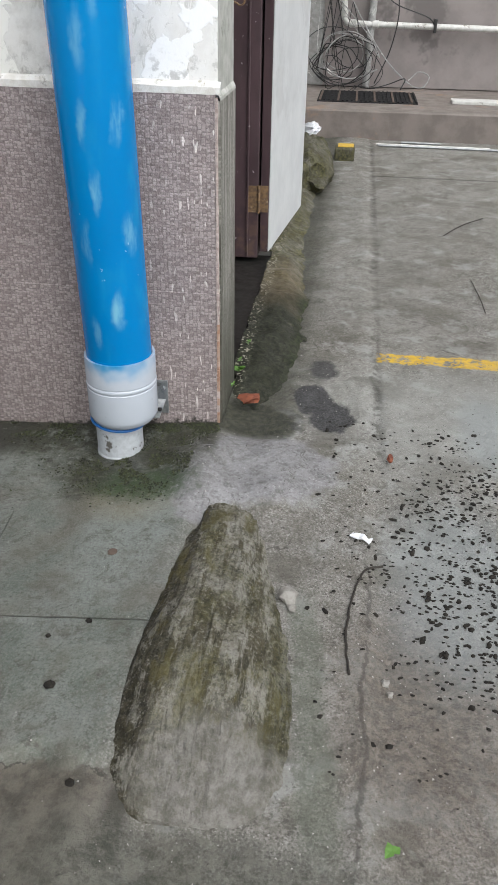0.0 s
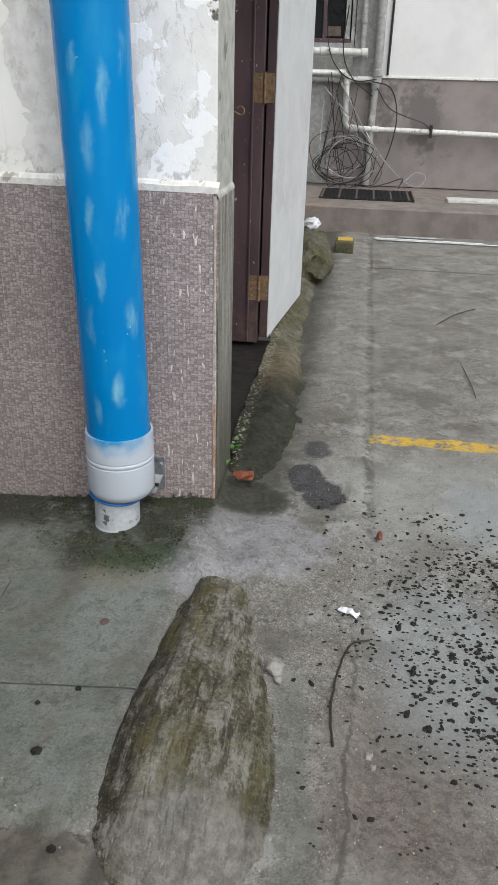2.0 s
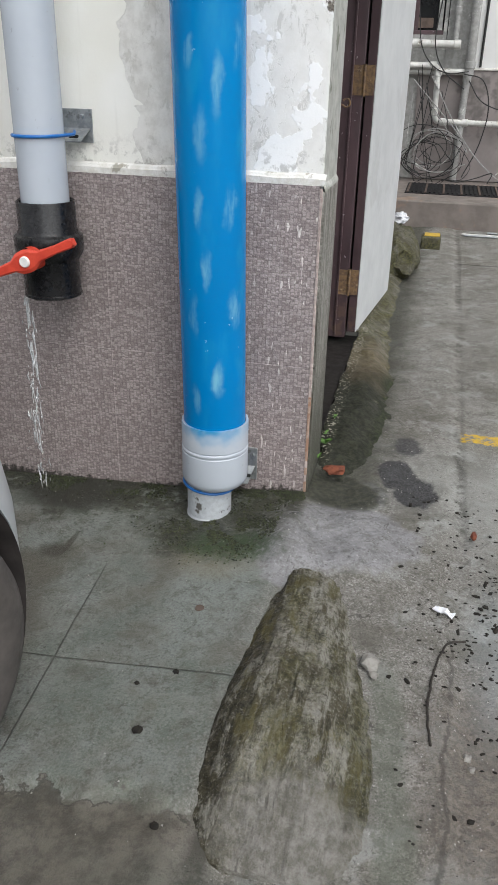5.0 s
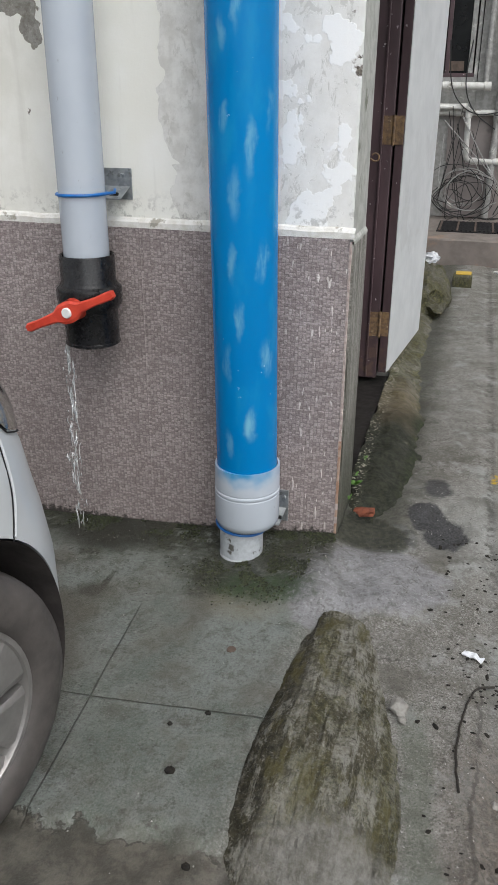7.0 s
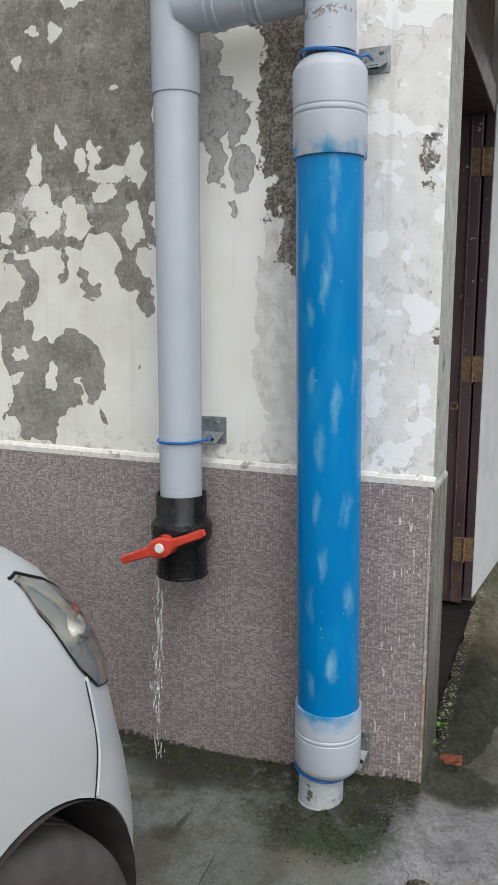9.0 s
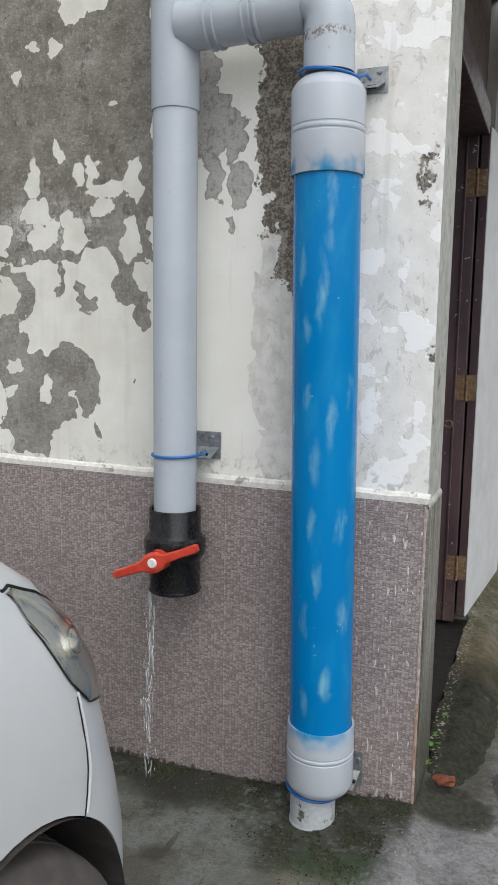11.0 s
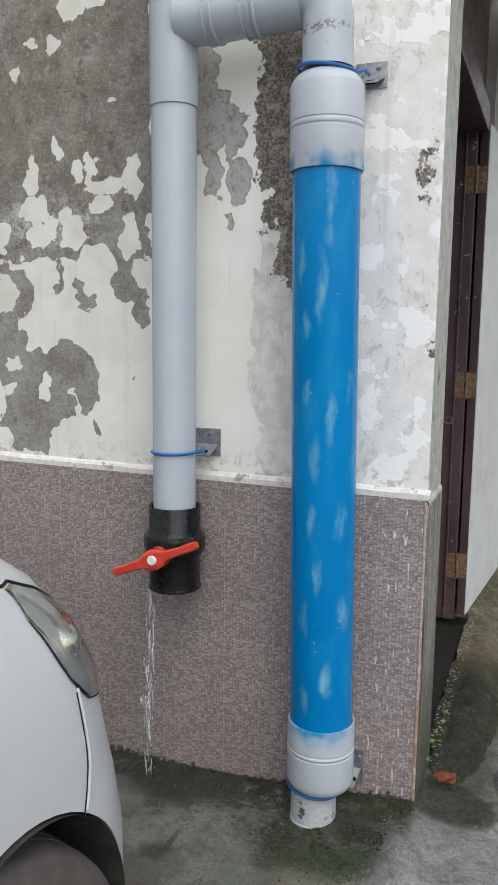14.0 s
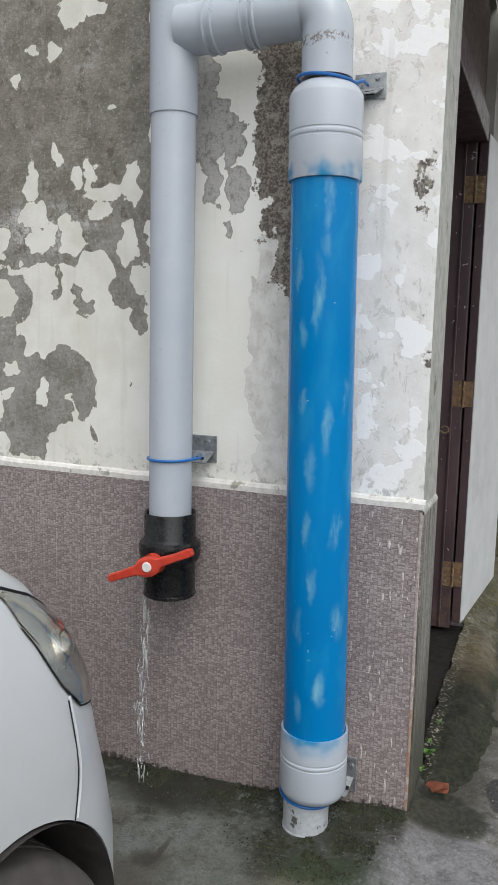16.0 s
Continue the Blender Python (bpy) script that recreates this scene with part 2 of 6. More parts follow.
def stone_tile(name="woven_stone_tile", a=(0.245, 0.206, 0.200), b=(0.425, 0.366, 0.355), d=(0.145, 0.119, 0.115), chipped=1.0):
    m = Mat(name)
    # world x and y run along the two faces, z up; a close weave of short raised threads
    comb = m.node("ShaderNodeCombineXYZ")
    m.link(m.add(m.add(m.x, m.y), m.mul(m.add(m.noise(90, 3), -0.5), 0.010)), comb.inputs[0])
    m.link(m.add(m.z, m.mul(m.add(m.noise(80, 3), -0.5), 0.008)), comb.inputs[1])
    weave = m.scaled(95, 160, 1, comb.outputs[0])
    vor = m.node("ShaderNodeTexVoronoi")
    vor.inputs["Scale"].default_value, vor.inputs["Randomness"].default_value = 1.0, 0.42
    vor.distance = "CHEBYCHEV"
    m.link(weave, vor.inputs["Vector"])
    tone = m.node("ShaderNodeSeparateXYZ")
    m.link(vor.outputs["Color"], tone.inputs[0])
    c = m.mix(m.step(tone.outputs[0], 0.05, 0.95), a, b)
    c = m.mix(m.step(vor.outputs["Distance"], 0.34, 0.56, 0.0, 0.8), c, d)
    c = m.mix(m.step(m.noise(2.2, 4), 0.3, 0.7, 0.0, 0.25), c, d)
    c = m.mix(m.step(m.noise(260, 2), 0.52, 0.72, 0.0, 0.45), c, b)
    c = m.mix(m.step(m.noise(130, 3), 0.48, 0.36, 0.0, 0.45), c, (0.13, 0.107, 0.103))
    chips = m.mul(m.step(m.noise(95, 1.2, 0.5, m.scaled(1, 1, 0.24)), 0.655, 0.69), m.step(m.noise(4, 3), 0.34, 0.50))
    right = m.step(m.x, -0.24, -0.08, 0.12, chipped)
    c = m.mix(m.mul(chips, m.mul(right, 0.8)), c, (0.74, 0.70, 0.67))
    run = m.mul(m.step(m.noise(60, 2, 0.5, m.scaled(1, 1, 0.04)), 0.70, 0.76), 0.22)
    c = m.mix(run, c, (0.5, 0.46, 0.44))
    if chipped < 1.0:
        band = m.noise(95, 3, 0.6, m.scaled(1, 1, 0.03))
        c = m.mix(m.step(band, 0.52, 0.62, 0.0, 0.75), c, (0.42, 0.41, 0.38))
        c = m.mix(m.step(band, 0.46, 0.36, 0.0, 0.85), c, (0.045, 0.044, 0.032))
        # the return facing also darkens towards the bottom
        damp_dark = m.step(m.add(m.z, m.mul(m.add(m.noise(12, 5), -0.5), 0.5)), 0.55, 0.05)
        c = m.mix(m.mul(damp_dark, 0.7), c, (0.040, 0.042, 0.026))
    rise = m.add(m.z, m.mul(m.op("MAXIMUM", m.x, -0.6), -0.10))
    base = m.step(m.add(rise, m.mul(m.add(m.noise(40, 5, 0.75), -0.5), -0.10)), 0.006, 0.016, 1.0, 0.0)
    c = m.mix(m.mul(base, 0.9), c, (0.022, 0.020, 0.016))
    h = m.add(vor.outputs["Distance"], m.mul(m.noise(150, 3), -0.8))
    return m.done(c, 0.5, 0.0, m.bump(h, 0.7, -0.0026))


def yard_concrete():
    m = Mat("wet_yard_concrete")
    big, mid, fine = m.noise(1.6, 5, 0.6), m.noise(9, 6, 0.65), m.noise(70, 5, 0.7)
    left = m.step(m.add(m.x, m.mul(m.add(mid, -0.5), 0.15)), -0.04, 0.06, 1.0, 0.0)
    smooth = m.mix(m.step(mid, 0.35, 0.65), (0.108, 0.126, 0.108), (0.168, 0.186, 0.163))
    smooth = m.mix(m.step(m.noise(5, 5, 0.6), 0.50, 0.62, 0.0, 0.45), smooth, (0.105, 0.102, 0.076))
    smooth = m.mix(m.step(m.noise(3.6, 4, 0.6), 0.54, 0.42, 0.0, 0.5), smooth, (0.215, 0.235, 0.222))
    smooth = m.mix(m.step(m.noise(42, 5, 0.75), 0.56, 0.64, 0.0, 0.7), smooth, (0.056, 0.054, 0.042))
    smooth = m.mix(m.step(m.noise(12, 6, 0.75, None, 0.8), 0.55, 0.63, 0.0, 0.62), smooth, (0.062, 0.060, 0.046))
    coarse = m.mix(m.step(mid, 0.3, 0.7), (0.160, 0.152, 0.136), (0.245, 0.236, 0.216))
    coarse = m.mix(m.step(big, 0.45, 0.6, 0.0, 0.6), coarse, (0.135, 0.125, 0.105))
    coarse = m.mix(m.step(fine, 0.52, 0.68, 0.0, 0.5), coarse, (0.30, 0.29, 0.27))
    coarse = m.mix(m.step(m.noise(52, 5, 0.75), 0.47, 0.38, 0.0, 0.65), coarse, (0.070, 0.063, 0.050))
    coarse = m.mix(m.step(m.noise(105, 4, 0.7), 0.54, 0.64, 0.0, 0.6), coarse, (0.36, 0.35, 0.33))
    smooth = m.mix(m.step(m.noise(2.3, 5, 0.6), 0.47, 0.60, 0.0, 0.40), smooth, (0.135, 0.125, 0.100))
    smooth = m.mix(m.step(m.noise(110, 4, 0.7), 0.46, 0.37, 0.0, 0.55), smooth, (0.060, 0.060, 0.048))
    c = m.mix(left, coarse, smooth)
    speck = m.noise(210, 3, 0.75)
    c = m.mix(m.mul(m.step(speck, 0.52, 0.64, 0.0, 0.55), m.add(m.mul(left, -0.6), 1.0)), c, (0.38, 0.37, 0.345))
    c = m.mix(m.mul(m.step(speck, 0.47, 0.36, 0.0, 0.7), m.add(m.mul(left, -0.35), 1.0)), c, (0.050, 0.047, 0.040))
    blot = m.noise(17, 6, 0.75)
    damp_dark = m.step(m.noise(4.5, 6, 0.65), 0.49, 0.62, 0.0, 0.62)
    c = m.mix(damp_dark, c, (0.082, 0.074, 0.056))
    bleach = m.mul(m.step(m.noise(7.5, 6, 0.7), 0.52, 0.64, 0.0, 0.55), m.add(m.mul(left, -0.8), 1.0))
    c = m.mix(bleach, c, (0.33, 0.34, 0.325))
    c = m.mix(m.step(blot, 0.52, 0.64, 0.0, 0.58), c, (0.085, 0.080, 0.064))
    smut = m.mul(m.step(m.noise(58, 6, 0.8, None, 0.6), 0.55, 0.62), m.step(m.noise(4.2, 4), 0.42, 0.58))
    c = m.mix(m.mul(smut, 0.62), c, (0.048, 0.045, 0.035))
    scum = m.mul(m.step(m.noise(30, 6, 0.75, None, 0.8), 0.56, 0.64), m.step(m.noise(3.1, 4), 0.45, 0.6))
    c = m.mix(m.mul(scum, 0.45), c, (0.30, 0.305, 0.29))
    # pale cement made good round the foot of the pipe
    cement = m.top(m.blob((0.12, -0.20, 0.0), (0.23, 0.17, 1), 0.8, 0.10), m.top(m.blob((0.02, -0.36, 0.0), (0.075, 0.12, 1), 0.8, 0.10, 16), m.blob((0.17, 0.05, 0.0), (0.075, 0.09, 1), 1.2, 0.2, 16)))
    c = m.mix(m.mul(cement, 0.9), c, m.mix(m.step(mid, 0.35, 0.7), (0.275, 0.272, 0.280), (0.205, 0.202, 0.208)))
    grime = m.mul(cement, m.step(m.noise(34, 7, 0.8), 0.51, 0.60))
    c = m.mix(m.mul(grime, 0.6), c, (0.10, 0.098, 0.088))
    crust = m.noise(92, 6, 0.8)
    c = m.mix(m.mul(cement, m.step(crust, 0.53, 0.60, 0.0, 0.6)), c, (0.095, 0.092, 0.088))
    c = m.mix(m.mul(cement, m.step(crust, 0.45, 0.37, 0.0, 0.55)), c, (0.42, 0.415, 0.42))
    warped = m.node("ShaderNodeMixRGB")
    warped.blend_type = "ADD"
    warped.inputs[0].default_value = 0.05
    m.link(m.pos, warped.inputs[1])
    tex = m.node("ShaderNodeTexNoise")
    tex.inputs["Scale"].default_value, tex.inputs["Detail"].default_value = 20, 4
    m.link(tex.outputs["Color"], warped.inputs[2])
    crack = m.mul(m.step(m.cells(7.0, warped.outputs[0], "DISTANCE_TO_EDGE"), 0.004, 0.014, 1.0, 0.0), m.step(m.noise(5, 3), 0.56, 0.64))
    c = m.mix(m.mul(crack, m.add(m.mul(left, -0.5), 0.75)), c, (0.05, 0.047, 0.038))
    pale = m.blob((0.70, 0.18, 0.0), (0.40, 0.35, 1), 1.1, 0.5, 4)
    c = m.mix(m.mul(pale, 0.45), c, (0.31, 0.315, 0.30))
    brown = m.blob((0.54, -0.96, 0.0), (0.17, 0.28, 1), 1.0, 0.5)
    c = m.mix(m.mul(brown, 0.72), c, m.mix(m.step(fine, 0.4, 0.6), (0.060, 0.048, 0.037), (0.135, 0.110, 0.088)))
    sludge = m.mul(m.step(m.op('ABSOLUTE', m.add(m.add(m.x, m.mul(m.y, 0.12)), m.add(-0.215, m.mul(m.add(mid, -0.5), 0.06)))), 0.015, 0.05, 1.0, 0.0), m.mul(m.step(m.y, -0.62, -0.75), m.step(m.y, -1.3, -1.2)))
    c = m.mix(m.mul(sludge, 0.5), c, (0.085, 0.100, 0.072))
    lowleft = m.mul(m.step(m.add(m.y, m.mul(m.add(mid, -0.5), 0.22)), -1.155, -1.14, 1.0, 0.0), m.step(m.x, 0.0, 0.08, 1.0, 0.0))
    c = m.mix(m.mul(lowleft, 0.85), c, m.mix(m.step(m.noise(16, 7, 0.8), 0.40, 0.60), (0.048, 0.042, 0.032), (0.130, 0.115, 0.094)))
    rim = m.mul(m.mul(m.step(lowleft, 0.05, 0.3), m.step(lowleft, 0.6, 0.98, 1.0, 0.0)), m.step(m.noise(11, 4), 0.38, 0.48))
    c = m.mix(m.mul(rim, 0.85), c, (0.035, 0.032, 0.025))
    edge_x = m.op("ABSOLUTE", m.add(m.add(m.x, m.mul(m.y, -0.02)), m.add(-0.448, m.mul(m.add(m.noise(7, 6, 0.7), -0.5), 0.075))))
    edge_x = m.mul(m.step(edge_x, 0.0015, 0.007, 1.0, 0.0), m.mul(m.step(m.y, -0.50, -0.60), m.step(m.noise(6, 5, 0.7), 0.40, 0.47)))
    c = m.mix(m.mul(edge_x, 0.6), c, (0.032, 0.029, 0.023))
    ooze = m.blob((0.16, -1.31, 0.0), (0.30, 0.085, 1), 0.9, 0.4, 9)
    c = m.mix(m.mul(ooze, 0.75), c, m.mix(m.step(m.noise(34, 6, 0.8), 0.40, 0.60), (0.034, 0.037, 0.027), (0.115, 0.113, 0.094)))
    rust = m.blob((-0.16, -0.41, 0.0), (0.10, 0.07, 1), 1.4, 0.6)
    c = m.mix(m.mul(rust, 0.32), c, (0.19, 0.155, 0.085))
    # moss and black algae along the foot of the wall
    edge = m.step(m.add(m.y, m.mul(m.add(m.noise(5, 5, 0.65), -0.5), 0.75)), -0.26, -0.11)
    side = m.mul(m.step(m.add(m.x, m.mul(m.add(mid, -0.5), 0.2)), 0.16, 0.30, 1.0, 0.0), m.step(m.y, -0.04, 0.05))
    moss = m.top(m.mul(m.top(edge, 0.0), m.mul(m.step(m.x, 0.04, 0.0), m.step(m.noise(34, 6, 0.78), 0.40, 0.48))), m.mul(side, 0.75))
    moss = m.top(moss, m.mul(m.blob((0.09, 0.05, 0.0), (0.15, 0.14, 1), 0.9, 0.25, 12), m.step(m.y, -0.07, -0.01)))
    moss = m.top(moss, m.mul(m.blob((-0.20, -0.24, 0.0), (0.22, 0.15, 1), 1.3, 0.4, 14), m.step(m.noise(52, 5, 0.8), 0.40, 0.47)))
    moss = m.top(moss, m.mul(m.blob((0.195, 0.03, 0.0), (0.034, 0.075, 1), 0.8, 0.3, 20), 0.95))
    moss = m.top(moss, m.mul(m.step(m.add(m.y, m.mul(m.add(m.noise(30, 5, 0.75), -0.5), 0.10)), -0.035, -0.02), m.step(m.x, 0.02, 0.0)))
    c = m.mix(m.mul(moss, 0.94), c, m.mix(m.step(m.noise(50, 3), 0.4, 0.65), (0.018, 0.019, 0.012), (0.050, 0.052, 0.032)))
    splash = m.blob((-0.70, -0.10, 0.0), (0.17, 0.11, 1), 1.0, 0.35, 12)
    c = m.mix(m.mul(splash, 0.8), c, (0.022, 0.022, 0.017))
    spots = m.mul(m.mul(m.step(m.noise(26, 6, 0.75), 0.55, 0.61), left), m.step(m.add(m.y, m.mul(m.add(mid, -0.5), 0.4)), -0.50, -0.12))
    c = m.mix(m.mul(spots, 0.85), c, (0.030, 0.031, 0.022))
    green = m.blob((-0.14, -0.33, 0.0), (0.13, 0.065, 1), 1.2, 0.4, 20)
    c = m.mix(m.mul(m.mul(green, m.step(m.noise(70, 4, 0.75), 0.40, 0.50)), 0.85), c, (0.030, 0.052, 0.018))
    tar = m.top(m.blob((0.268, 0.215, 0.0), (0.062, 0.095, 1), 0.9, 0.12, 18), m.blob((0.330, 0.110, 0.0), (0.068, 0.100, 1), 0.9, 0.12, 18))
    tar = m.top(tar, m.mul(m.blob((0.290, 0.42, 0.0), (0.045, 0.070, 1), 1.3, 0.25, 22), 0.9))
    c = m.mix(m.mul(tar, 0.93), c, m.mix(m.step(m.noise(180, 2), 0.45, 0.6), (0.018, 0.018, 0.020), (0.062, 0.062, 0.066)))
    # dirt lying in the joints between the slabs
    wob = m.mul(m.add(m.noise(8, 4), -0.5), 0.02)
    jx = m.op("ABSOLUTE", m.add(m.add(m.x, -0.462), wob))
    joint = m.mul(m.step(jx, 0.003, 0.03, 1.0, 0.0), m.mul(m.step(m.noise(7, 4), 0.36, 0.5), m.step(m.y, -0.4, -0.1)))
    jy = m.mul(m.step(m.op("ABSOLUTE", m.add(m.add(m.y, 0.826), m.mul(wob, 0.2))), 0.0008, 0.0024, 1.0, 0.0), m.step(m.x, 0.0, 0.02, 1.0, 0.0))
    jd = m.step(m.op("ABSOLUTE", m.add(m.add(m.x, m.mul(m.y, 0.09)), m.add(0.478, m.mul(wob, 0.3)))), 0.0008, 0.0024, 1.0, 0.0)
    jd = m.mul(jd, m.mul(m.step(m.y, -0.45, -0.48), m.step(m.y, -1.2, -1.1)))
    jf = m.mul(m.step(m.op("ABSOLUTE", m.add(m.add(m.y, -3.40), wob)), 0.006, 0.02, 1.0, 0.0), m.step(m.x, 0.45, 0.46))
    j = m.top(m.top(joint, jy), m.top(jd, jf))
    c = m.mix(m.top(m.mul(m.mul(joint, m.step(blot, 0.46, 0.56)), 0.6), m.top(m.mul(m.top(jy, jf), 0.75), m.mul(jd, 0.6))), c, (0.045, 0.042, 0.033))
    gouge = m.top(m.blob((-0.580, -0.385, 0.0), (0.010, 0.070, 1), 0.8, 0.3, 24), m.blob((-0.605, -0.42, 0.0), (0.045, 0.035, 1), 1.4, 0.5, 26))
    c = m.mix(m.mul(gouge, 0.7), c, (0.035, 0.032, 0.024))
    # worn yellow line
    ly = m.mul(m.step(m.op("ABSOLUTE", m.add(m.add(m.y, -0.575), m.mul(m.add(m.noise(25, 5, 0.7), -0.5), 0.06))), 0.034, 0.044, 1.0, 0.0), m.step(m.add(m.x, wob), 0.462, 0.475))
    ly = m.mul(ly, m.step(m.noise(30, 6, 0.75), 0.42, 0.50))
    c = m.mix(ly, c, m.mix(m.step(fine, 0.4, 0.6), (0.62, 0.40, 0.03), (0.50, 0.33, 0.06)))
    pits = m.step(m.noise(38, 3, 0.6), 0.70, 0.74)
    c = m.mix(m.mul(pits, 0.7), c, (0.05, 0.047, 0.04))
    # wet patches whose pale bluish sky sheen is put into the colour
    pool_sheen = m.top(m.blob((0.64, -0.58, 0.0), (0.15, 0.30, 1), 1.0, 0.5, 6), m.blob((0.80, 0.10, 0.0), (0.10, 0.20, 1), 1.2, 0.5, 6))
    c = m.mix(m.mul(pool_sheen, 0.55), c, (0.26, 0.285, 0.29))
    wet = m.top(left, m.step(m.noise(2.5, 3), 0.50, 0.62))
    r = m.add(m.mul(wet, -0.28), m.add(0.62, m.mul(fine, 0.14)))
    h = m.add(m.mul(fine, m.add(m.mul(left, -0.75), 1.0)), m.add(m.mul(j, -1.4), m.mul(pits, -0.8)))
    return m.done(c, r, 0.0, m.bump(m.add(h, m.mul(speck, 0.7)), 0.9, 0.006), Specular_IOR_Level=0.42)


def mossy_concrete(name, stripes=0.0, moss=0.5, apron=False):
    m = Mat(name)
    mid, fine, grain = m.noise(12, 6, 0.7), m.noise(62, 6, 0.8), m.noise(260, 3, 0.7)
    flow = m.noise(30, 6, 0.65, m.scaled(1, 0.11, 1), 0.4)
    comb = m.noise(95, 4, 0.6, m.scaled(1, 0.06, 1), 0.2)
    lit, dim = ((0.285, 0.275, 0.240), (0.150, 0.140, 0.102)) if stripes else ((0.150, 0.143, 0.118), (0.080, 0.075, 0.052))
    body = m.mix(m.step(mid, 0.38, 0.62), lit, dim)
    body = m.mix(m.mul(m.step(flow, 0.50, 0.56), stripes * 0.85), body, (0.075, 0.066, 0.036))
    body = m.mix(m.mul(m.step(comb, 0.53, 0.64), stripes * 0.6), body, (0.055, 0.047, 0.028))
    body = m.mix(m.mul(m.step(flow, 0.40, 0.30), stripes * 0.7), body, (0.32, 0.31, 0.275))
    body = m.mix(m.step(fine, 0.53, 0.66, 0.0, 0.6 if stripes else 0.25), body, (0.37, 0.36, 0.325))
    body = m.mix(m.step(fine, 0.49, 0.36, 0.0, 0.85), body, (0.045, 0.040, 0.024))
    grow = m.step(m.noise(7, 6, 0.72), 0.56 - 0.2 * moss, 0.70 - 0.2 * moss)
    growth = m.mix(m.step(fine, 0.40, 0.62), (0.026, 0.028, 0.012), (0.120, 0.112, 0.034))
    c = m.mix(m.mul(grow, 0.5 if stripes else 0.72), body, growth)
    if stripes:
        # the steep left side is coloured a near-black brown, darker than the top
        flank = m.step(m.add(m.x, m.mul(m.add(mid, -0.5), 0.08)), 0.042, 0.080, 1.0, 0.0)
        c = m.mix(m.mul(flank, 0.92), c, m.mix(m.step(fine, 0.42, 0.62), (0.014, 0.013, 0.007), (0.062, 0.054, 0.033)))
        pit = m.step(m.noise(24, 7, 0.8, m.scaled(1, 0.5, 1), 0.5), 0.53, 0.60)
        c = m.mix(m.mul(pit, 0.72), c, (0.048, 0.043, 0.024))
        pale = m.step(m.noise(19, 6, 0.75, m.scaled(1.3, 0.35, 1), 0.3), 0.53, 0.62)
        c = m.mix(m.mul(pale, 0.5), c, (0.34, 0.33, 0.29))
        seam = m.step(m.noise(48, 4, 0.7, m.scaled(1, 0.12, 1)), 0.60, 0.66)
        c = m.mix(m.mul(seam, 0.8), c, (0.030, 0.027, 0.015))
        grainy = m.noise(130, 5, 0.8)
        c = m.mix(m.step(grainy, 0.54, 0.62, 0.0, 0.55), c, (0.045, 0.041, 0.026))
        c = m.mix(m.step(grainy, 0.45, 0.37, 0.0, 0.45), c, (0.37, 0.36, 0.32))
        brink = m.step(m.add(m.x, m.add(m.mul(m.y, 0.075), m.mul(m.add(m.noise(20, 5, 0.7), -0.5), 0.05))), 0.165, 0.200)
        c = m.mix(m.mul(brink, 0.45), c, m.mix(m.step(fine, 0.42, 0.6), (0.026, 0.028, 0.012), (0.105, 0.100, 0.038)))
        foot = m.blob((0.190, -1.150, 0.03), (0.125, 0.095, 1), 1.3, 0.35, 16)
        c = m.mix(m.mul(foot, 0.85), c, m.mix(m.step(m.noise(40, 6, 0.8), 0.36, 0.64), (0.150, 0.142, 0.122), (0.285, 0.276, 0.255)))
        olive = m.mul(m.step(m.noise(14, 5, 0.7, m.scaled(1, 0.4, 1)), 0.53, 0.64), m.step(m.y, -1.12, -1.02))
        c = m.mix(m.mul(olive, 0.6), c, (0.105, 0.092, 0.030))
    if apron:
        wet = m.mul(m.step(m.add(m.y, m.mul(m.add(mid, -0.5), 0.5)), 0.95, 1.15, 1.0, 0.0), m.step(m.noise(9, 5, 0.6), 0.24, 0.40))
        c = m.mix(m.mul(wet, 0.95), c, m.mix(m.step(fine, 0.42, 0.62), (0.009, 0.011, 0.007), (0.034, 0.036, 0.023)))
        tan = m.blob((0.07, 1.12, 0.06), (0.10, 0.26, 1), 1.2, 0.5)
        c = m.mix(m.mul(tan, 0.6), c, m.mix(m.step(mid, 0.4, 0.6), (0.150, 0.118, 0.075), (0.085, 0.066, 0.038)))
        slime = m.mul(m.step(m.add(m.x, m.mul(m.add(mid, -0.5), 0.12)), 0.15, 0.20), m.step(m.noise(15, 5, 0.7), 0.40, 0.54))
        c = m.mix(m.mul(slime, 0.85), c, m.mix(m.step(fine, 0.42, 0.62), (0.012, 0.018, 0.008), (0.050, 0.062, 0.026)))
        crumbs = m.mul(m.step(m.x, 0.055, 0.028), m.step(m.noise(90, 2), 0.56, 0.62))
        c = m.mix(m.mul(crumbs, 0.8), c, (0.33, 0.31, 0.26))
    c = m.mix(m.step(grain, 0.55, 0.7, 0.0, 0.10 if apron else 0.10), c, (0.30, 0.29, 0.26))
    h = m.add(m.add(m.mul(flow, 1.3 * stripes), m.mul(comb, -0.35 * stripes)), m.add(m.mul(fine, 0.55), m.add(m.mul(mid, 0.6), m.mul(grain, 0.2))))
    return m.done(c, m.step(mid, 0.3, 0.7, 0.55, 0.8), 0.0, m.bump(h, 1.0, 0.008 if apron else 0.017), Specular_IOR_Level=0.25)


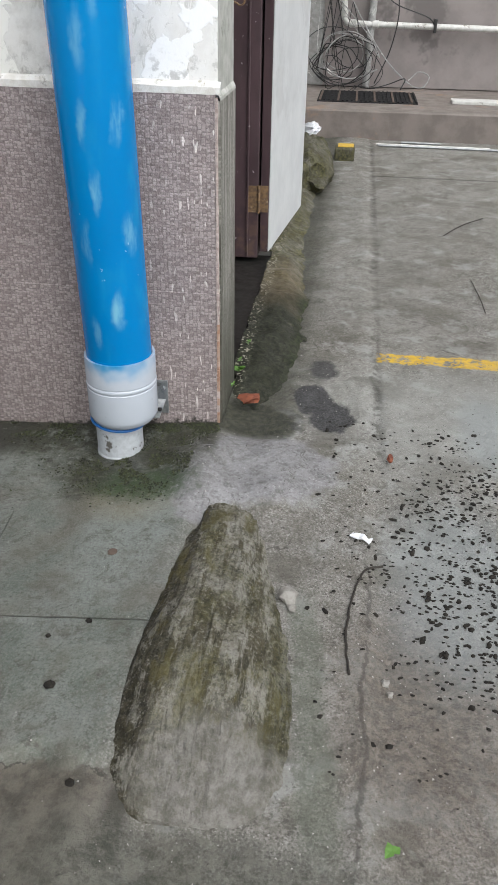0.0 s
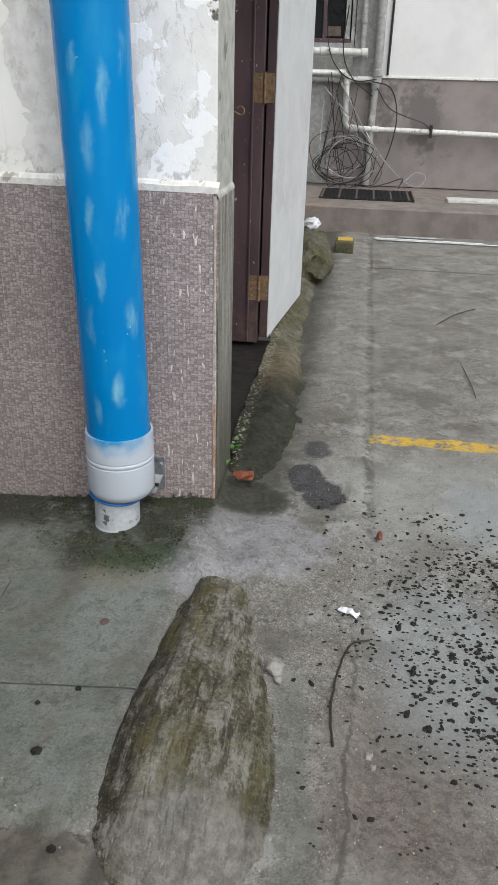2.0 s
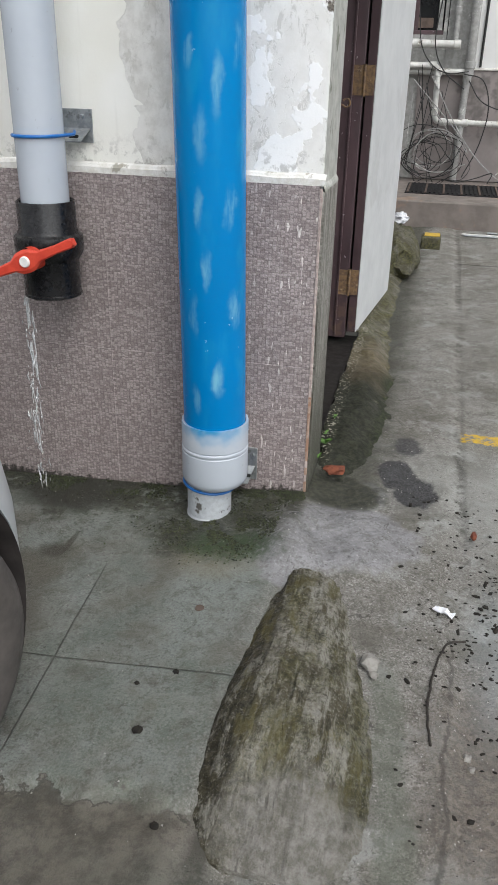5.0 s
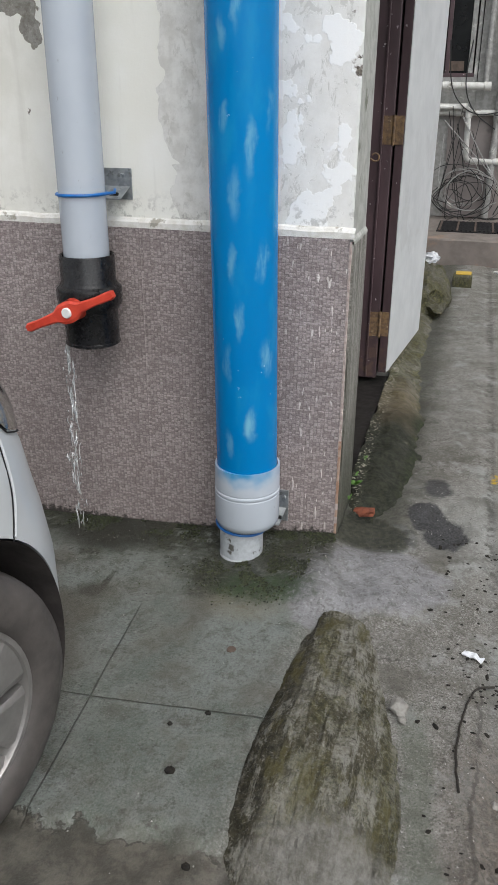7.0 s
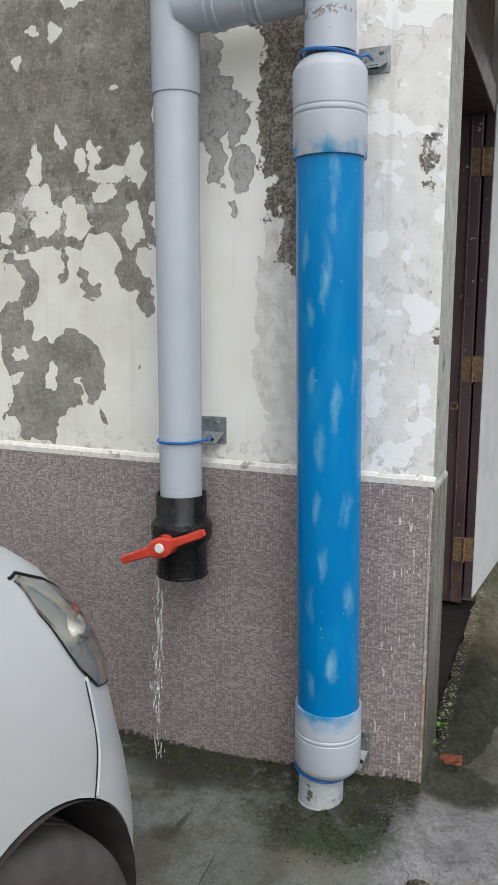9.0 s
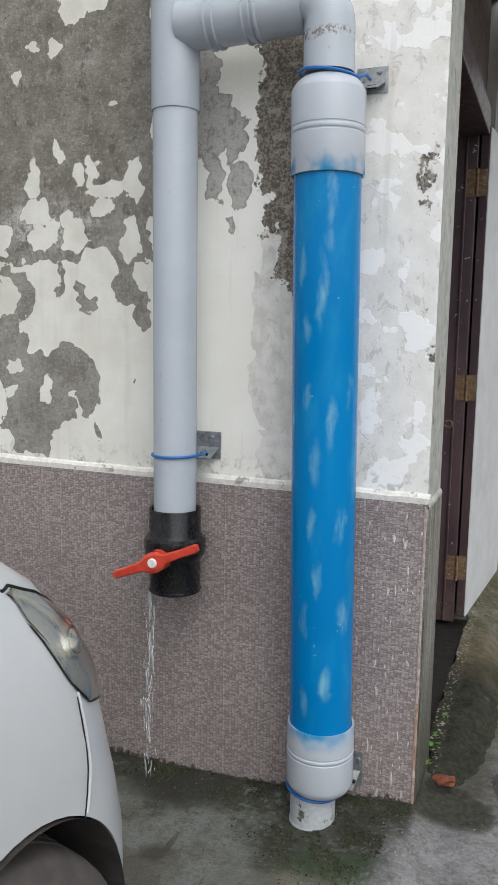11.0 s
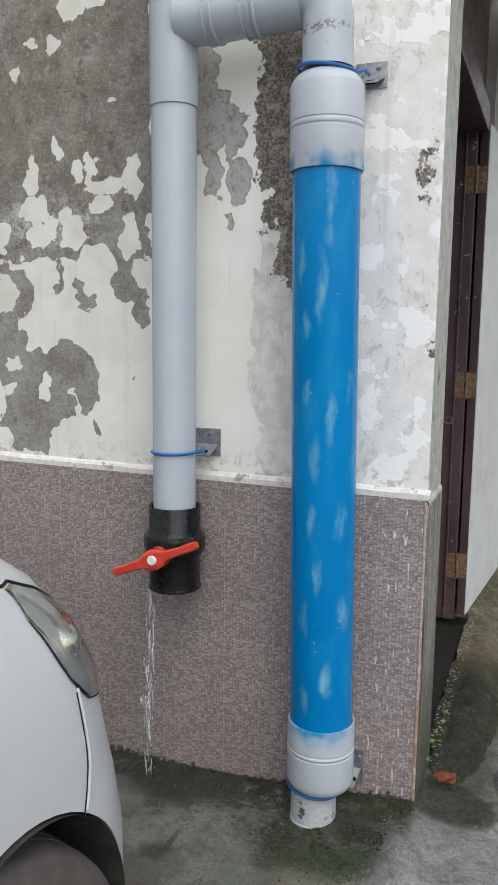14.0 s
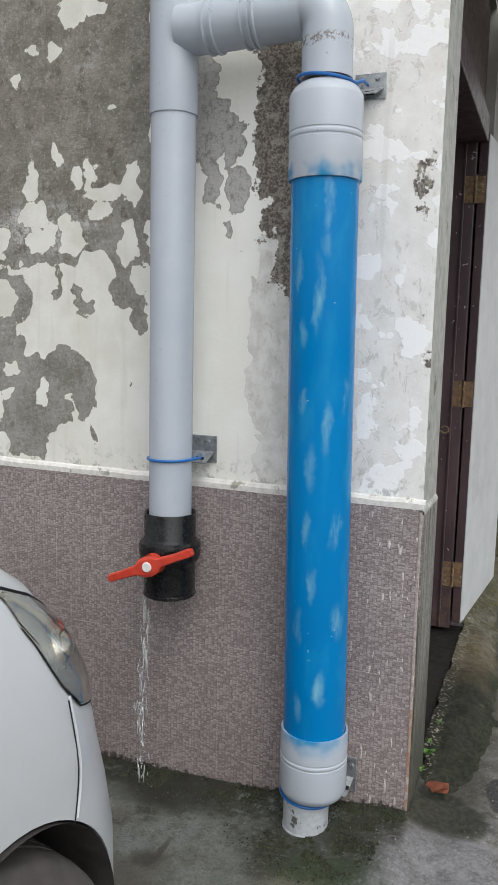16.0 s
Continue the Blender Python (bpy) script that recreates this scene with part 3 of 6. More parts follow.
# thin pale streaks in the blue coat: x, y, z, half width, half height
STREAKS = ((-0.231, -0.202, 1.668, 0.015, 0.068), (-0.224, -0.2, 1.561, 0.018, 0.024), (-0.246, -0.204, 1.448, 0.016, 0.077), (-0.283, -0.197, 1.344, 0.015, 0.029),
           (-0.283, -0.197, 1.175, 0.015, 0.026), (-0.216, -0.197, 1.101, 0.018, 0.052), (-0.252, -0.204, 0.997, 0.021, 0.048), (-0.187, -0.176, 0.845, 0.016, 0.039),
           (-0.259, -0.204, 0.836, 0.013, 0.035), (-0.24, -0.203, 0.699, 0.016, 0.042), (-0.176, -0.162, 0.597, 0.015, 0.042), (-0.276, -0.2, 0.579, 0.015, 0.042),
           (-0.206, -0.192, 0.415, 0.021, 0.042), (-0.266, -0.202, 0.352, 0.016, 0.035), (-0.298, -0.19, 1.498, 0.011, 0.042), (-0.18, -0.168, 1.189, 0.011, 0.042))


def blue_plastic():
    m = Mat("scuffed_blue_plastic")
    wear = m.step(m.noise(34, 4, 0.6, m.scaled(1, 1, 0.22)), 0.34, 0.66, 0.10, 1.0)
    cloud = m.step(m.noise(11, 3, 0.5, m.scaled(1.6, 1.6, 0.7)), 0.50, 0.75, 0.0, 0.30)
    c = m.mix(m.step(m.noise(2, 2), 0.3, 0.7), (0.0003, 0.168, 0.435), (0.0003, 0.192, 0.478))
    sway = m.shaken((9.0, 0.05), (40.0, 0.016))
    streak = None
    for k, (x, y, z, rx, rz) in enumerate(STREAKS):
        n = m.node("ShaderNodeMapping")
        m.link(sway, n.inputs[0])
        n.inputs["Scale"].default_value = (1.25 / rx, 1 / 0.04, 0.85 / rz)
        n.inputs["Location"].default_value = (-1.25 * x / rx, -y / 0.04, -0.85 * z / rz)
        ln = m.node("ShaderNodeVectorMath")
        ln.operation = "LENGTH"
        m.link(n.outputs[0], ln.inputs[0])
        one = m.step(ln.outputs["Value"], 0.25, 1.35, (0.62, 0.42, 0.8, 0.5, 0.7)[k % 5], 0.0)
        streak = m.top(streak, one) if streak else one
    c = m.mix(cloud, c, (0.02, 0.30, 0.52))
    c = m.mix(m.mul(streak, m.mul(wear, 0.95)), c, (0.20, 0.46, 0.57))
    nick = m.step(m.noise(60, 2), 0.735, 0.755)
    c = m.mix(m.mul(nick, 0.4), c, (0.4, 0.6, 0.7))
    return m.done(c, m.step(m.noise(14, 3), 0.3, 0.7, 0.10, 0.20), 0.0, m.bump(m.noise(6, 2), 0.05, 0.004), Specular_IOR_Level=0.17)


def grey_plastic(spray=None):
    m = Mat("grey_plastic_oversprayed" if spray else "grey_plastic")
    c = m.mix(m.step(m.noise(6, 3), 0.35, 0.65), (0.420, 0.460, 0.515), (0.445, 0.485, 0.537))
    c = m.mix(m.step(m.noise(45, 4, 0.7), 0.66, 0.72, 0.0, 0.40), c, (0.20, 0.20, 0.19))
    c = m.mix(m.step(m.noise(9, 6, 0.7, m.scaled(1, 1, 0.3)), 0.52, 0.70, 0.0, 0.07), c, (0.30, 0.31, 0.31))
    ring = m.mul(m.step(m.op("ABSOLUTE", m.add(m.z, m.add(-2.066, m.mul(m.noise(20, 3), 0.02)))), 0.006, 0.016, 1.0, 0.0), m.mul(m.step(m.noise(60, 4, 0.7), 0.48, 0.54), m.step(m.x, -0.36, -0.34)))
    c = m.mix(m.mul(ring, 0.8), c, (0.16, 0.12, 0.085))
    if spray:
        lo, hi = spray
        wob = m.mul(m.add(m.noise(17, 2), -0.5), 0.07)
        blow = m.step(m.add(m.z, wob), lo, hi)
        if hi > lo:
            blow = m.mul(blow, m.blob((-0.235, -0.20, hi), (0.085, 0.14, 0.2), 0.5, 0.6, 12))
        c = m.mix(m.mul(blow, m.step(m.noise(11, 2), 0.38, 0.60, 0.55 if hi > lo else 0.0, 0.97)), c, (0.004, 0.225, 0.455))
    return m.done(c, m.step(m.noise(14, 3), 0.2, 0.8, 0.21, 0.26), 0.0, m.bump(m.noise(30, 2), 0.05, 0.002))


PAINT, TILE, YARD = wall_paint(), stone_tile(), yard_concrete()
# darker, greyer tones for the stone face turned to the doorway
SIDETILE = stone_tile("weathered_dark_return", (0.155, 0.150, 0.132), (0.27, 0.265, 0.24), (0.085, 0.082, 0.068), 0.5)
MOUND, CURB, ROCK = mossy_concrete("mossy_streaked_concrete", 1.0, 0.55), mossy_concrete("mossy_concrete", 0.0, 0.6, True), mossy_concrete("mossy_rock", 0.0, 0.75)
BLUE, GREY = blue_plastic(), grey_plastic()
SPRAY_TOP, SPRAY_LOW = grey_plastic((1.775, 1.737)), grey_plastic((0.212, 0.262))
BLACK = mottled("black_plastic", (0.007, 0.007, 0.008), (0.014, 0.014, 0.015), 40, 0.26, 0.1, Specular_IOR_Level=0.4)
RED = mottled("red_plastic", (0.52, 0.045, 0.025), (0.60, 0.065, 0.035), 40, 0.38, 0.1)
WHITE_CAP = mottled("white_plastic", (0.75, 0.75, 0.73), (0.68, 0.68, 0.66), 60, 0.4, 0.05)
BLUE_WIRE = mottled("blue_coated_wire", (0.006, 0.105, 0.36), (0.008, 0.135, 0.42), 60, 0.4, 0.1)
ZINC = mottled("galvanised_steel", (0.42, 0.44, 0.45), (0.30, 0.32, 0.33), 60, 0.42, 0.15, 0.001, 0.75, (0.22, 0.23, 0.23))
HOLE = mottled("dark_recess", (0.012, 0.012, 0.012), (0.02, 0.02, 0.02), 60, 0.9)
LEDGE = mottled("grimy_white_paint", (0.74, 0.73, 0.70), (0.62, 0.60, 0.55), 45, 0.6, 0.4, 0.003, 0, (0.34, 0.32, 0.27))
# grey-green tone of the faces turned to the doorway, darker than the front
RETURN = mottled("grey_green_return", (0.44, 0.445, 0.42), (0.32, 0.33, 0.30), 22, 0.6, 0.5, 0.004, 0, (0.13, 0.14, 0.10))
def brown_gloss():
    m = Mat("brown_gloss_paint")
    c = m.mix(m.step(m.noise(9, 5, 0.6, m.scaled(1, 1, 0.3)), 0.35, 0.68), (0.088, 0.055, 0.062), (0.056, 0.035, 0.040))
    c = m.mix(m.step(m.noise(48, 2, 0.5), 0.715, 0.735), c, (0.36, 0.34, 0.34))
    c = m.mix(m.mul(m.step(m.z, 0.35, 0.1, 0.0, 0.6), m.step(m.noise(25, 5, 0.7), 0.45, 0.6)), c, (0.13, 0.085, 0.06))
    return m.done(c, m.step(m.noise(30, 3), 0.3, 0.7, 0.32, 0.5), 0.0, m.bump(m.noise(60, 4), 0.2, 0.002))


BROWN = brown_gloss()
BOARD = mottled("weathered_brown_board", (0.115, 0.082, 0.062), (0.070, 0.050, 0.040), 22, 0.65, 0.4, 0.003)
LEAF_FACE = mottled("off_white_laminate", (0.62, 0.64, 0.65), (0.56, 0.58, 0.59), 6, 0.42, 0.05, 0.001, 0, (0.53, 0.545, 0.55))
RUST = mottled("rusty_steel", (0.24, 0.15, 0.075), (0.13, 0.085, 0.055), 60, 0.7, 0.4, 0.002, 0.2, (0.34, 0.26, 0.17))
RAWEDGE = mottled("raw_clay_edge", (0.32, 0.185, 0.125), (0.42, 0.31, 0.25), 45, 0.8, 0.4, 0.003, 0, (0.55, 0.5, 0.45))
PLAIN = mottled("plain_render", (0.36, 0.35, 0.33), (0.30, 0.29, 0.27), 8, 0.8, 0.3)
# threshold coloured near black, darker than the floor inside
DARKSILL = mottled("near_black_cement", (0.016, 0.015, 0.014), (0.026, 0.024, 0.022), 14, 0.45, 0.3)
# indoor and soffit shade put into the colour of floor, canopy and back room
DARK = mottled("shaded_interior", (0.05, 0.047, 0.045), (0.035, 0.033, 0.03), 8, 0.9)
FARWHITE = mottled("pale_grey_wall_paint", (0.70, 0.70, 0.695), (0.64, 0.64, 0.635), 3, 0.7, 0.15, 0.003)
FARTAUPE = mottled("taupe_wall_paint", (0.255, 0.226, 0.218), (0.205, 0.182, 0.176), 4, 0.75, 0.3, 0.003, 0, (0.14, 0.125, 0.12))
STEP = mottled("worn_step_concrete", (0.20, 0.172, 0.155), (0.145, 0.125, 0.112), 7, 0.6, 0.5, 0.004, 0, (0.24, 0.17, 0.13))
PVC = mottled("dirty_white_pvc", (0.60, 0.60, 0.58), (0.50, 0.50, 0.47), 25, 0.45, 0.1, 0.001, 0, (0.24, 0.22, 0.19))
OLDPIPE = mottled("weathered_grey_pipe", (0.33, 0.33, 0.32), (0.24, 0.24, 0.23), 25, 0.6, 0.2, 0.002, 0, (0.5, 0.5, 0.48))
CABLE = mottled("black_cable", (0.012, 0.012, 0.012), (0.022, 0.022, 0.022), 60, 0.5)
BRICK = mottled("red_brick", (0.25, 0.085, 0.048), (0.15, 0.052, 0.034), 70, 0.85, 0.8, 0.006, 0, (0.10, 0.05, 0.04), Specular_IOR_Level=0.2)
FOIL = mottled("crumpled_white_plastic", (0.75, 0.76, 0.78), (0.60, 0.62, 0.66), 60, 0.3, 0.6, 0.004)
SEED = mottled("black_leaf_litter", (0.010, 0.009, 0.008), (0.022, 0.019, 0.015), 90, 0.7, 0.5, 0.003, Specular_IOR_Level=0.2)
TWIG = mottled("dark_twig", (0.012, 0.010, 0.008), (0.028, 0.022, 0.016), 90, 0.7)
PALEEDGE = mottled("pale_pink_edge", (0.50, 0.42, 0.39), (0.34, 0.27, 0.25), 70, 0.8, 0.4, 0.003, 0, (0.68, 0.64, 0.60))
STUB = mottled("dirty_grey_plastic", (0.50, 0.53, 0.555), (0.42, 0.445, 0.465), 90, 0.45, 0.1, 0.001, 0, (0.10, 0.095, 0.085))
CEMENT = mottled("rough_cement", (0.30, 0.292, 0.27), (0.15, 0.145, 0.128), 40, 0.85, 1.0, 0.012, 0, (0.05, 0.05, 0.035))
STONE = mottled("pale_stone_chip", (0.27, 0.26, 0.24), (0.19, 0.18, 0.16), 60, 0.7, 0.5, 0.003)
WEED = mottled("green_leaf", (0.075, 0.17, 0.03), (0.10, 0.22, 0.04), 50, 0.5)
YELLOW = mottled("yellow_paint", (0.55, 0.36, 0.03), (0.45, 0.3, 0.05), 40, 0.6)
def car_paint():
    m = Mat("white_car_paint")
    dust = m.step(m.noise(9, 5, 0.7), 0.35, 0.80, 0.0, 0.12)
    c = m.mix(dust, (0.455, 0.478, 0.495), (0.34, 0.34, 0.325))
    return m.done(c, m.add(0.36, m.mul(dust, 0.8)), 0.0, None, Coat_Weight=0.45, Coat_Roughness=0.14)


CARPAINT = car_paint()
TYRE = mottled("worn_tyre_rubber", (0.055, 0.049, 0.046), (0.078, 0.069, 0.064), 20, 0.62, 0.3)
ALLOY = mottled("grey_alloy", (0.33, 0.315, 0.305), (0.25, 0.24, 0.232), 12, 0.36, 0.1, 0.001, 0.55)
TRIM = mottled("black_car_trim", (0.012, 0.012, 0.013), (0.018, 0.018, 0.019), 20, 0.7, Specular_IOR_Level=0.15)
LINER = mottled("dusty_arch_liner", (0.045, 0.038, 0.036), (0.026, 0.022, 0.021), 14, 0.75, 0.4, 0.003)
LAMPBOWL = mottled("chrome_reflector", (0.70, 0.67, 0.58), (0.46, 0.44, 0.38), 9, 0.22, 0.4, 0.01, 0.9)


def glass(name, tint=(0.95, 0.97, 0.97), rough=0.02, ior=1.45):
    m = Mat(name)
    return m.done(tint, rough, 0.0, None, Transmission_Weight=1.0, IOR=ior)


LENS, WATER = glass("clear_lamp_lens", (0.93, 0.94, 0.93), 0.03), Mat("splashing_water").done((0.93, 0.95, 0.96), 0.06, 0.0, None, Transmission_Weight=0.72, IOR=1.33)
WINDOW = mottled("dark_window_glass", (0.012, 0.013, 0.014), (0.02, 0.021, 0.022), 3, 0.08, 0.0)


# ---- mesh helpers ----
def mesh_object(name, bm, material, smooth=False):
    me = bpy.data.meshes.new(name)
    bmesh.ops.recalc_face_normals(bm, faces=bm.faces)
    bm.to_mesh(me)
    bm.free()
    for mat in material if isinstance(material, (list, tuple)) else [material]:
        me.materials.append(mat)
    if smooth:
        me.polygons.foreach_set("use_smooth", [True] * len(me.polygons))
        me.set_sharp_from_angle(angle=radians(38))
    return new(name, me)


def part(name, bm, material, parent, label="", smooth=False):
    ob = mesh_object(name, bm, material, smooth)
    ob.parent = parent
    if label:
        tagged(ob, label)
    return ob


def thing(name, label, category, group="", kind="", at=(0, 0, 0)):
    ob = new(name)
    ob.location = at
    ob.empty_display_size = 0.05
    return tagged(ob, label, category, group, kind)


def add_box(bm, x0, x1, y0, y1, z0, z1, bevel=0.0, m=None):
    made = bmesh.ops.create_cube(bm, size=1.0)["verts"]
    bmesh.ops.scale(bm, vec=(x1 - x0, y1 - y0, z1 - z0), verts=made)
    bmesh.ops.translate(bm, vec=((x0 + x1) / 2, (y0 + y1) / 2, (z0 + z1) / 2), verts=made)
    if bevel:
        es = list({e for v in made for e in v.link_edges})
        made = bmesh.ops.bevel(bm, geom=es, offset=bevel, segments=2, affect="EDGES", profile=0.5)["verts"]
    if m:
        bmesh.ops.transform(bm, matrix=m, verts=list({v for v in made}))
    return made


def box(x0, x1, y0, y1, z0, z1, bevel=0.0, m=None):
    bm = bmesh.new()
    add_box(bm, x0, x1, y0, y1, z0, z1, bevel, m)
    return bm


def lathe(profile, centre=(0, 0, 0), seg=48, axis="z"):
    """Turns (radius, height) pairs round an axis through centre; ends at radius 0 are closed."""
    bm = bmesh.new()
    rings = []
    for r, h in profile:
        if r < 1e-6:
            rings.append([bm.verts.new((0, 0, h))])
        else:
            rings.append([bm.verts.new((r * math.cos(2 * math.pi * i / seg), r * math.sin(2 * math.pi * i / seg), h)) for i in range(seg)])
    for a, b in zip(rings, rings[1:]):
        for i in range(seg):
            j = (i + 1) % seg
            if len(a) == 1 and len(b) > 1:
                bm.faces.new((a[0], b[i], b[j]))
            elif len(b) == 1 and len(a) > 1:
                bm.faces.new((a[i], a[j], b[0]))
            elif len(a) > 1:
                bm.faces.new((a[i], a[j], b[j], b[i]))
    turn = {"z": Matrix(), "x": Matrix.Rotation(radians(90), 4, "Y"), "y": Matrix.Rotation(radians(90), 4, "X")}[axis]
    bmesh.ops.transform(bm, matrix=Matrix.Translation(centre) @ turn, verts=bm.verts)
    return bm


def tube(points, radius, seg=10, closed=False):
    """A round tube along points, with closed ends."""
    bm = bmesh.new()
    pts = [Vector(p) for p in points]
    n = len(pts)
    rings, up = [], None
    for i, p in enumerate(pts):
        a = pts[(i - 1) % n] if closed or i else p
        b = pts[(i + 1) % n] if closed or i < n - 1 else p
        d = (b - a).normalized()
        if up is None:
            up = d.orthogonal().normalized()
        up = (up - d * up.dot(d)).normalized()
        side = d.cross(up)
        r = radius[i] if isinstance(radius, (list, tuple)) else radius
        rings.append([bm.verts.new(p + (up * math.cos(k) + side * math.sin(k)) * r) for k in (2 * math.pi * j / seg for j in range(seg))])
    for i in range(n if closed else n - 1):
        a, b = rings[i], rings[(i + 1) % n]
        for j in range(seg):
            bm.faces.new((a[j], a[(j + 1) % seg], b[(j + 1) % seg], b[j]))
    if not closed:
        bm.faces.new(rings[0]), bm.faces.new(rings[-1])
    return bm


def curve_points(knots, steps=8):
    """A smooth line through knots (Catmull-Rom)."""
    k = [Vector(p) for p in knots]
    k = [k[0] * 2 - k[1], *k, k[-1] * 2 - k[-2]]
    out = []
    for a, b, c, d in zip(k, k[1:], k[2:], k[3:]):
        for i in range(steps):
            t = i / steps
            out.append(0.5 * (2 * b + (c - a) * t + (2 * a - 5 * b + 4 * c - d) * t * t + (3 * b - a - 3 * c + d) * t ** 3))
    return out + [k[-2]]


def smooth01(v, lo, hi):
    t = min(1.0, max(0.0, (v - lo) / (hi - lo)))
    return t * t * (3 - 2 * t)


def rough(x, y, scale, seed=0.0):
    return noise.fractal(Vector((x * scale, y * scale, seed)), 1.0, 2.0, 4)


def lump(centre, radii, seed=0.0, amount=0.25, scale=3.0, detail=3, flat=None):
    """An uneven rounded lump."""
    bm = bmesh.new()
    bmesh.ops.create_icosphere(bm, subdivisions=detail, radius=1.0)
    for v in bm.verts:
        n = v.co.normalized()
        f = 1 + amount * noise.fractal(n * scale * 0.6 + Vector((seed, seed * 1.7, 0)), 0.9, 2.0, 4)
        v.co = Vector((n.x * radii[0] * f, n.y * radii[1] * f, n.z * radii[2] * f))
        if flat is not None:
            v.co.z = max(v.co.z, flat)
        v.co += Vector(centre)
    return bm


# ---- ground ----
def ground_height(x, y):
    z = -0.02
    left = 1 - smooth01(x, -0.02, 0.10)
    xl = min(0.0, x)
    z += left * (0.026 + (0.105 * max(xl, -0.4) + 0.055 * (max(xl, -1.0) + 0.4 if xl < -0.4 else 0.0)) + 0.02 * min(1.2, max(0.0, -y)))
    z -= left * 0.018 * math.exp(-((x + 0.25) / 0.13) ** 2 - ((y + 0.14) / 0.11) ** 2)
    apron = smooth01(x, 0.10, 0.2) * (1 - smooth01(x, 0.40, 0.475)) * smooth01(y, -1.5, -0.9)
    z += 0.012 * apron
    # cement made good between the pipe, the corner and the mound
    d = math.hypot((x - 0.10) / 0.24, (y + 0.23) / 0.22)
    z += 0.022 * (1 - smooth01(d, 0.45, 1.0))
    near = max(abs(x - 0.2), abs(y + 0.3)) < 2.2
    if near:
        z += 0.004 * (1 - 0.7 * left) * rough(x, y, 9) + 0.003 * (1 - 0.9 * left) * rough(x, y, 34, 3)
        z += (1 - smooth01(d, 0.6, 1.0)) * (0.004 * rough(x, y, 24, 7) + 0.004 * rough(x, y, 60, 2))
        # broken slab edge
        if x < 0.06:
            z -= 0.014 * (1 - smooth01(y + 0.05 * rough(x, y, 7, 5), -1.155, -1.135)) * (1 - smooth01(x, 0.0, 0.06))
        # worn hollow filled with loose tar
        z -= 0.010 * (1 - smooth01(math.hypot((x - 0.305) / 0.09, (y - 0.155) / 0.13) + 0.3 * rough(x, y, 14), 0.7, 1.1))
        z += 0.006 * (1 - smooth01(abs(x - 0.43 - 0.015 * rough(x, y, 5)), 0.0, 0.03)) * (1 - smooth01(y, -0.6, -0.3))
    return z


def graded(fine0, fine1, step, lo, hi, grow=1.25):
    vals = list(np.arange(fine0, fine1 + 1e-6, step))
    s, v = step, vals[-1]
    while v < hi:
        s *= grow
        v += s
        vals.append(min(v, hi))
    s, v = step, vals[0]
    while v > lo:
        s *= grow
        v -= s
        vals.insert(0, max(v, lo))
    return vals


def build_ground():
    xs, ys = graded(-0.85, 1.05, 0.010, -60, 60), graded(-1.5, 0.75, 0.010, -60, 60)
    verts = [(x, y, ground_height(x, y)) for y in ys for x in xs]
    w = len(xs)
    faces = [(j * w + i, j * w + i + 1, (j + 1) * w + i + 1, (j + 1) * w + i) for j in range(len(ys) - 1) for i in range(w - 1)]
    me = bpy.data.meshes.new("ground")
    me.from_pydata(verts, [], faces)
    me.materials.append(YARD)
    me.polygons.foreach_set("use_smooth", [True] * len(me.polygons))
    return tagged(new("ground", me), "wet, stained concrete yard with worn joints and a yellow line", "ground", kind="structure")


build_ground()


def build_mound():
    """A loaf of old concrete laid over the buried pipe, wider towards its far end from the wall."""
    bm = bmesh.new()
    nu, nv = 150, 72
    grid = []
    for i in range(nu + 1):
        u = i / nu
        y = -0.375 - 0.845 * u
        cx = 0.114 + 0.052 * u
        half = 0.097 + 0.080 * smooth01(u, 0.0, 0.75)
        end = math.sqrt(max(0.0, 1 - ((u - 0.84) / 0.16) ** 2)) if u > 0.84 else ((u / 0.16) ** 0.55 if u < 0.16 else 1.0)
        half *= (0.45 + 0.55 * end) if u > 0.5 else (0.72 + 0.28 * end) * (1 + 0.025 * rough(0.3, y, 6, 2))
        top = (0.044 + 0.048 * smooth01(u, 0.05, 0.7)) * (0.1 + 0.9 * end) * (1 - 0.55 * smooth01(u, 0.70, 1.0))
        row = []
        for j in range(nv + 1):
            v = 2 * j / nv - 1
            # steep on the side of the slab, easy on the other
            prof = (1 - abs(v) ** 3.4) if v < 0 else (1 - v ** 2) ** 1.15
            x = cx + half * v + 0.006 * rough(v, y, 8, 4)
            z = -0.035 + 0.028 * (1 - v) * 0.5 + top * prof
            z += 0.005 * end * rough(x * 1.6, y * 0.5, 14, 1) + 0.0035 * rough(x, y, 44, 9) + 0.006 * end * rough(x * 2.6, y * 0.22, 26, 6)
            row.append(bm.verts.new((x, y, z)))
        grid.append(row)
    for a, b in zip(grid, grid[1:]):
        for j in range(nv):
            bm.faces.new((a[j], a[j + 1], b[j + 1], b[j]))
    rim = [v for v in grid[0]] + [r[-1] for r in grid[1:]] + list(reversed(grid[-1][:-1])) + [r[0] for r in reversed(grid[1:-1])]
    low = [bm.verts.new((v.co.x, v.co.y, -0.09)) for v in rim]
    for i in range(len(rim)):
        k = (i + 1) % len(rim)
        bm.faces.new((rim[i], rim[k], low[k], low[i]))
    bm.faces.new(low)
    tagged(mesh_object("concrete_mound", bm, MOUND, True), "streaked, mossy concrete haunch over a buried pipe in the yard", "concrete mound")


build_mound()


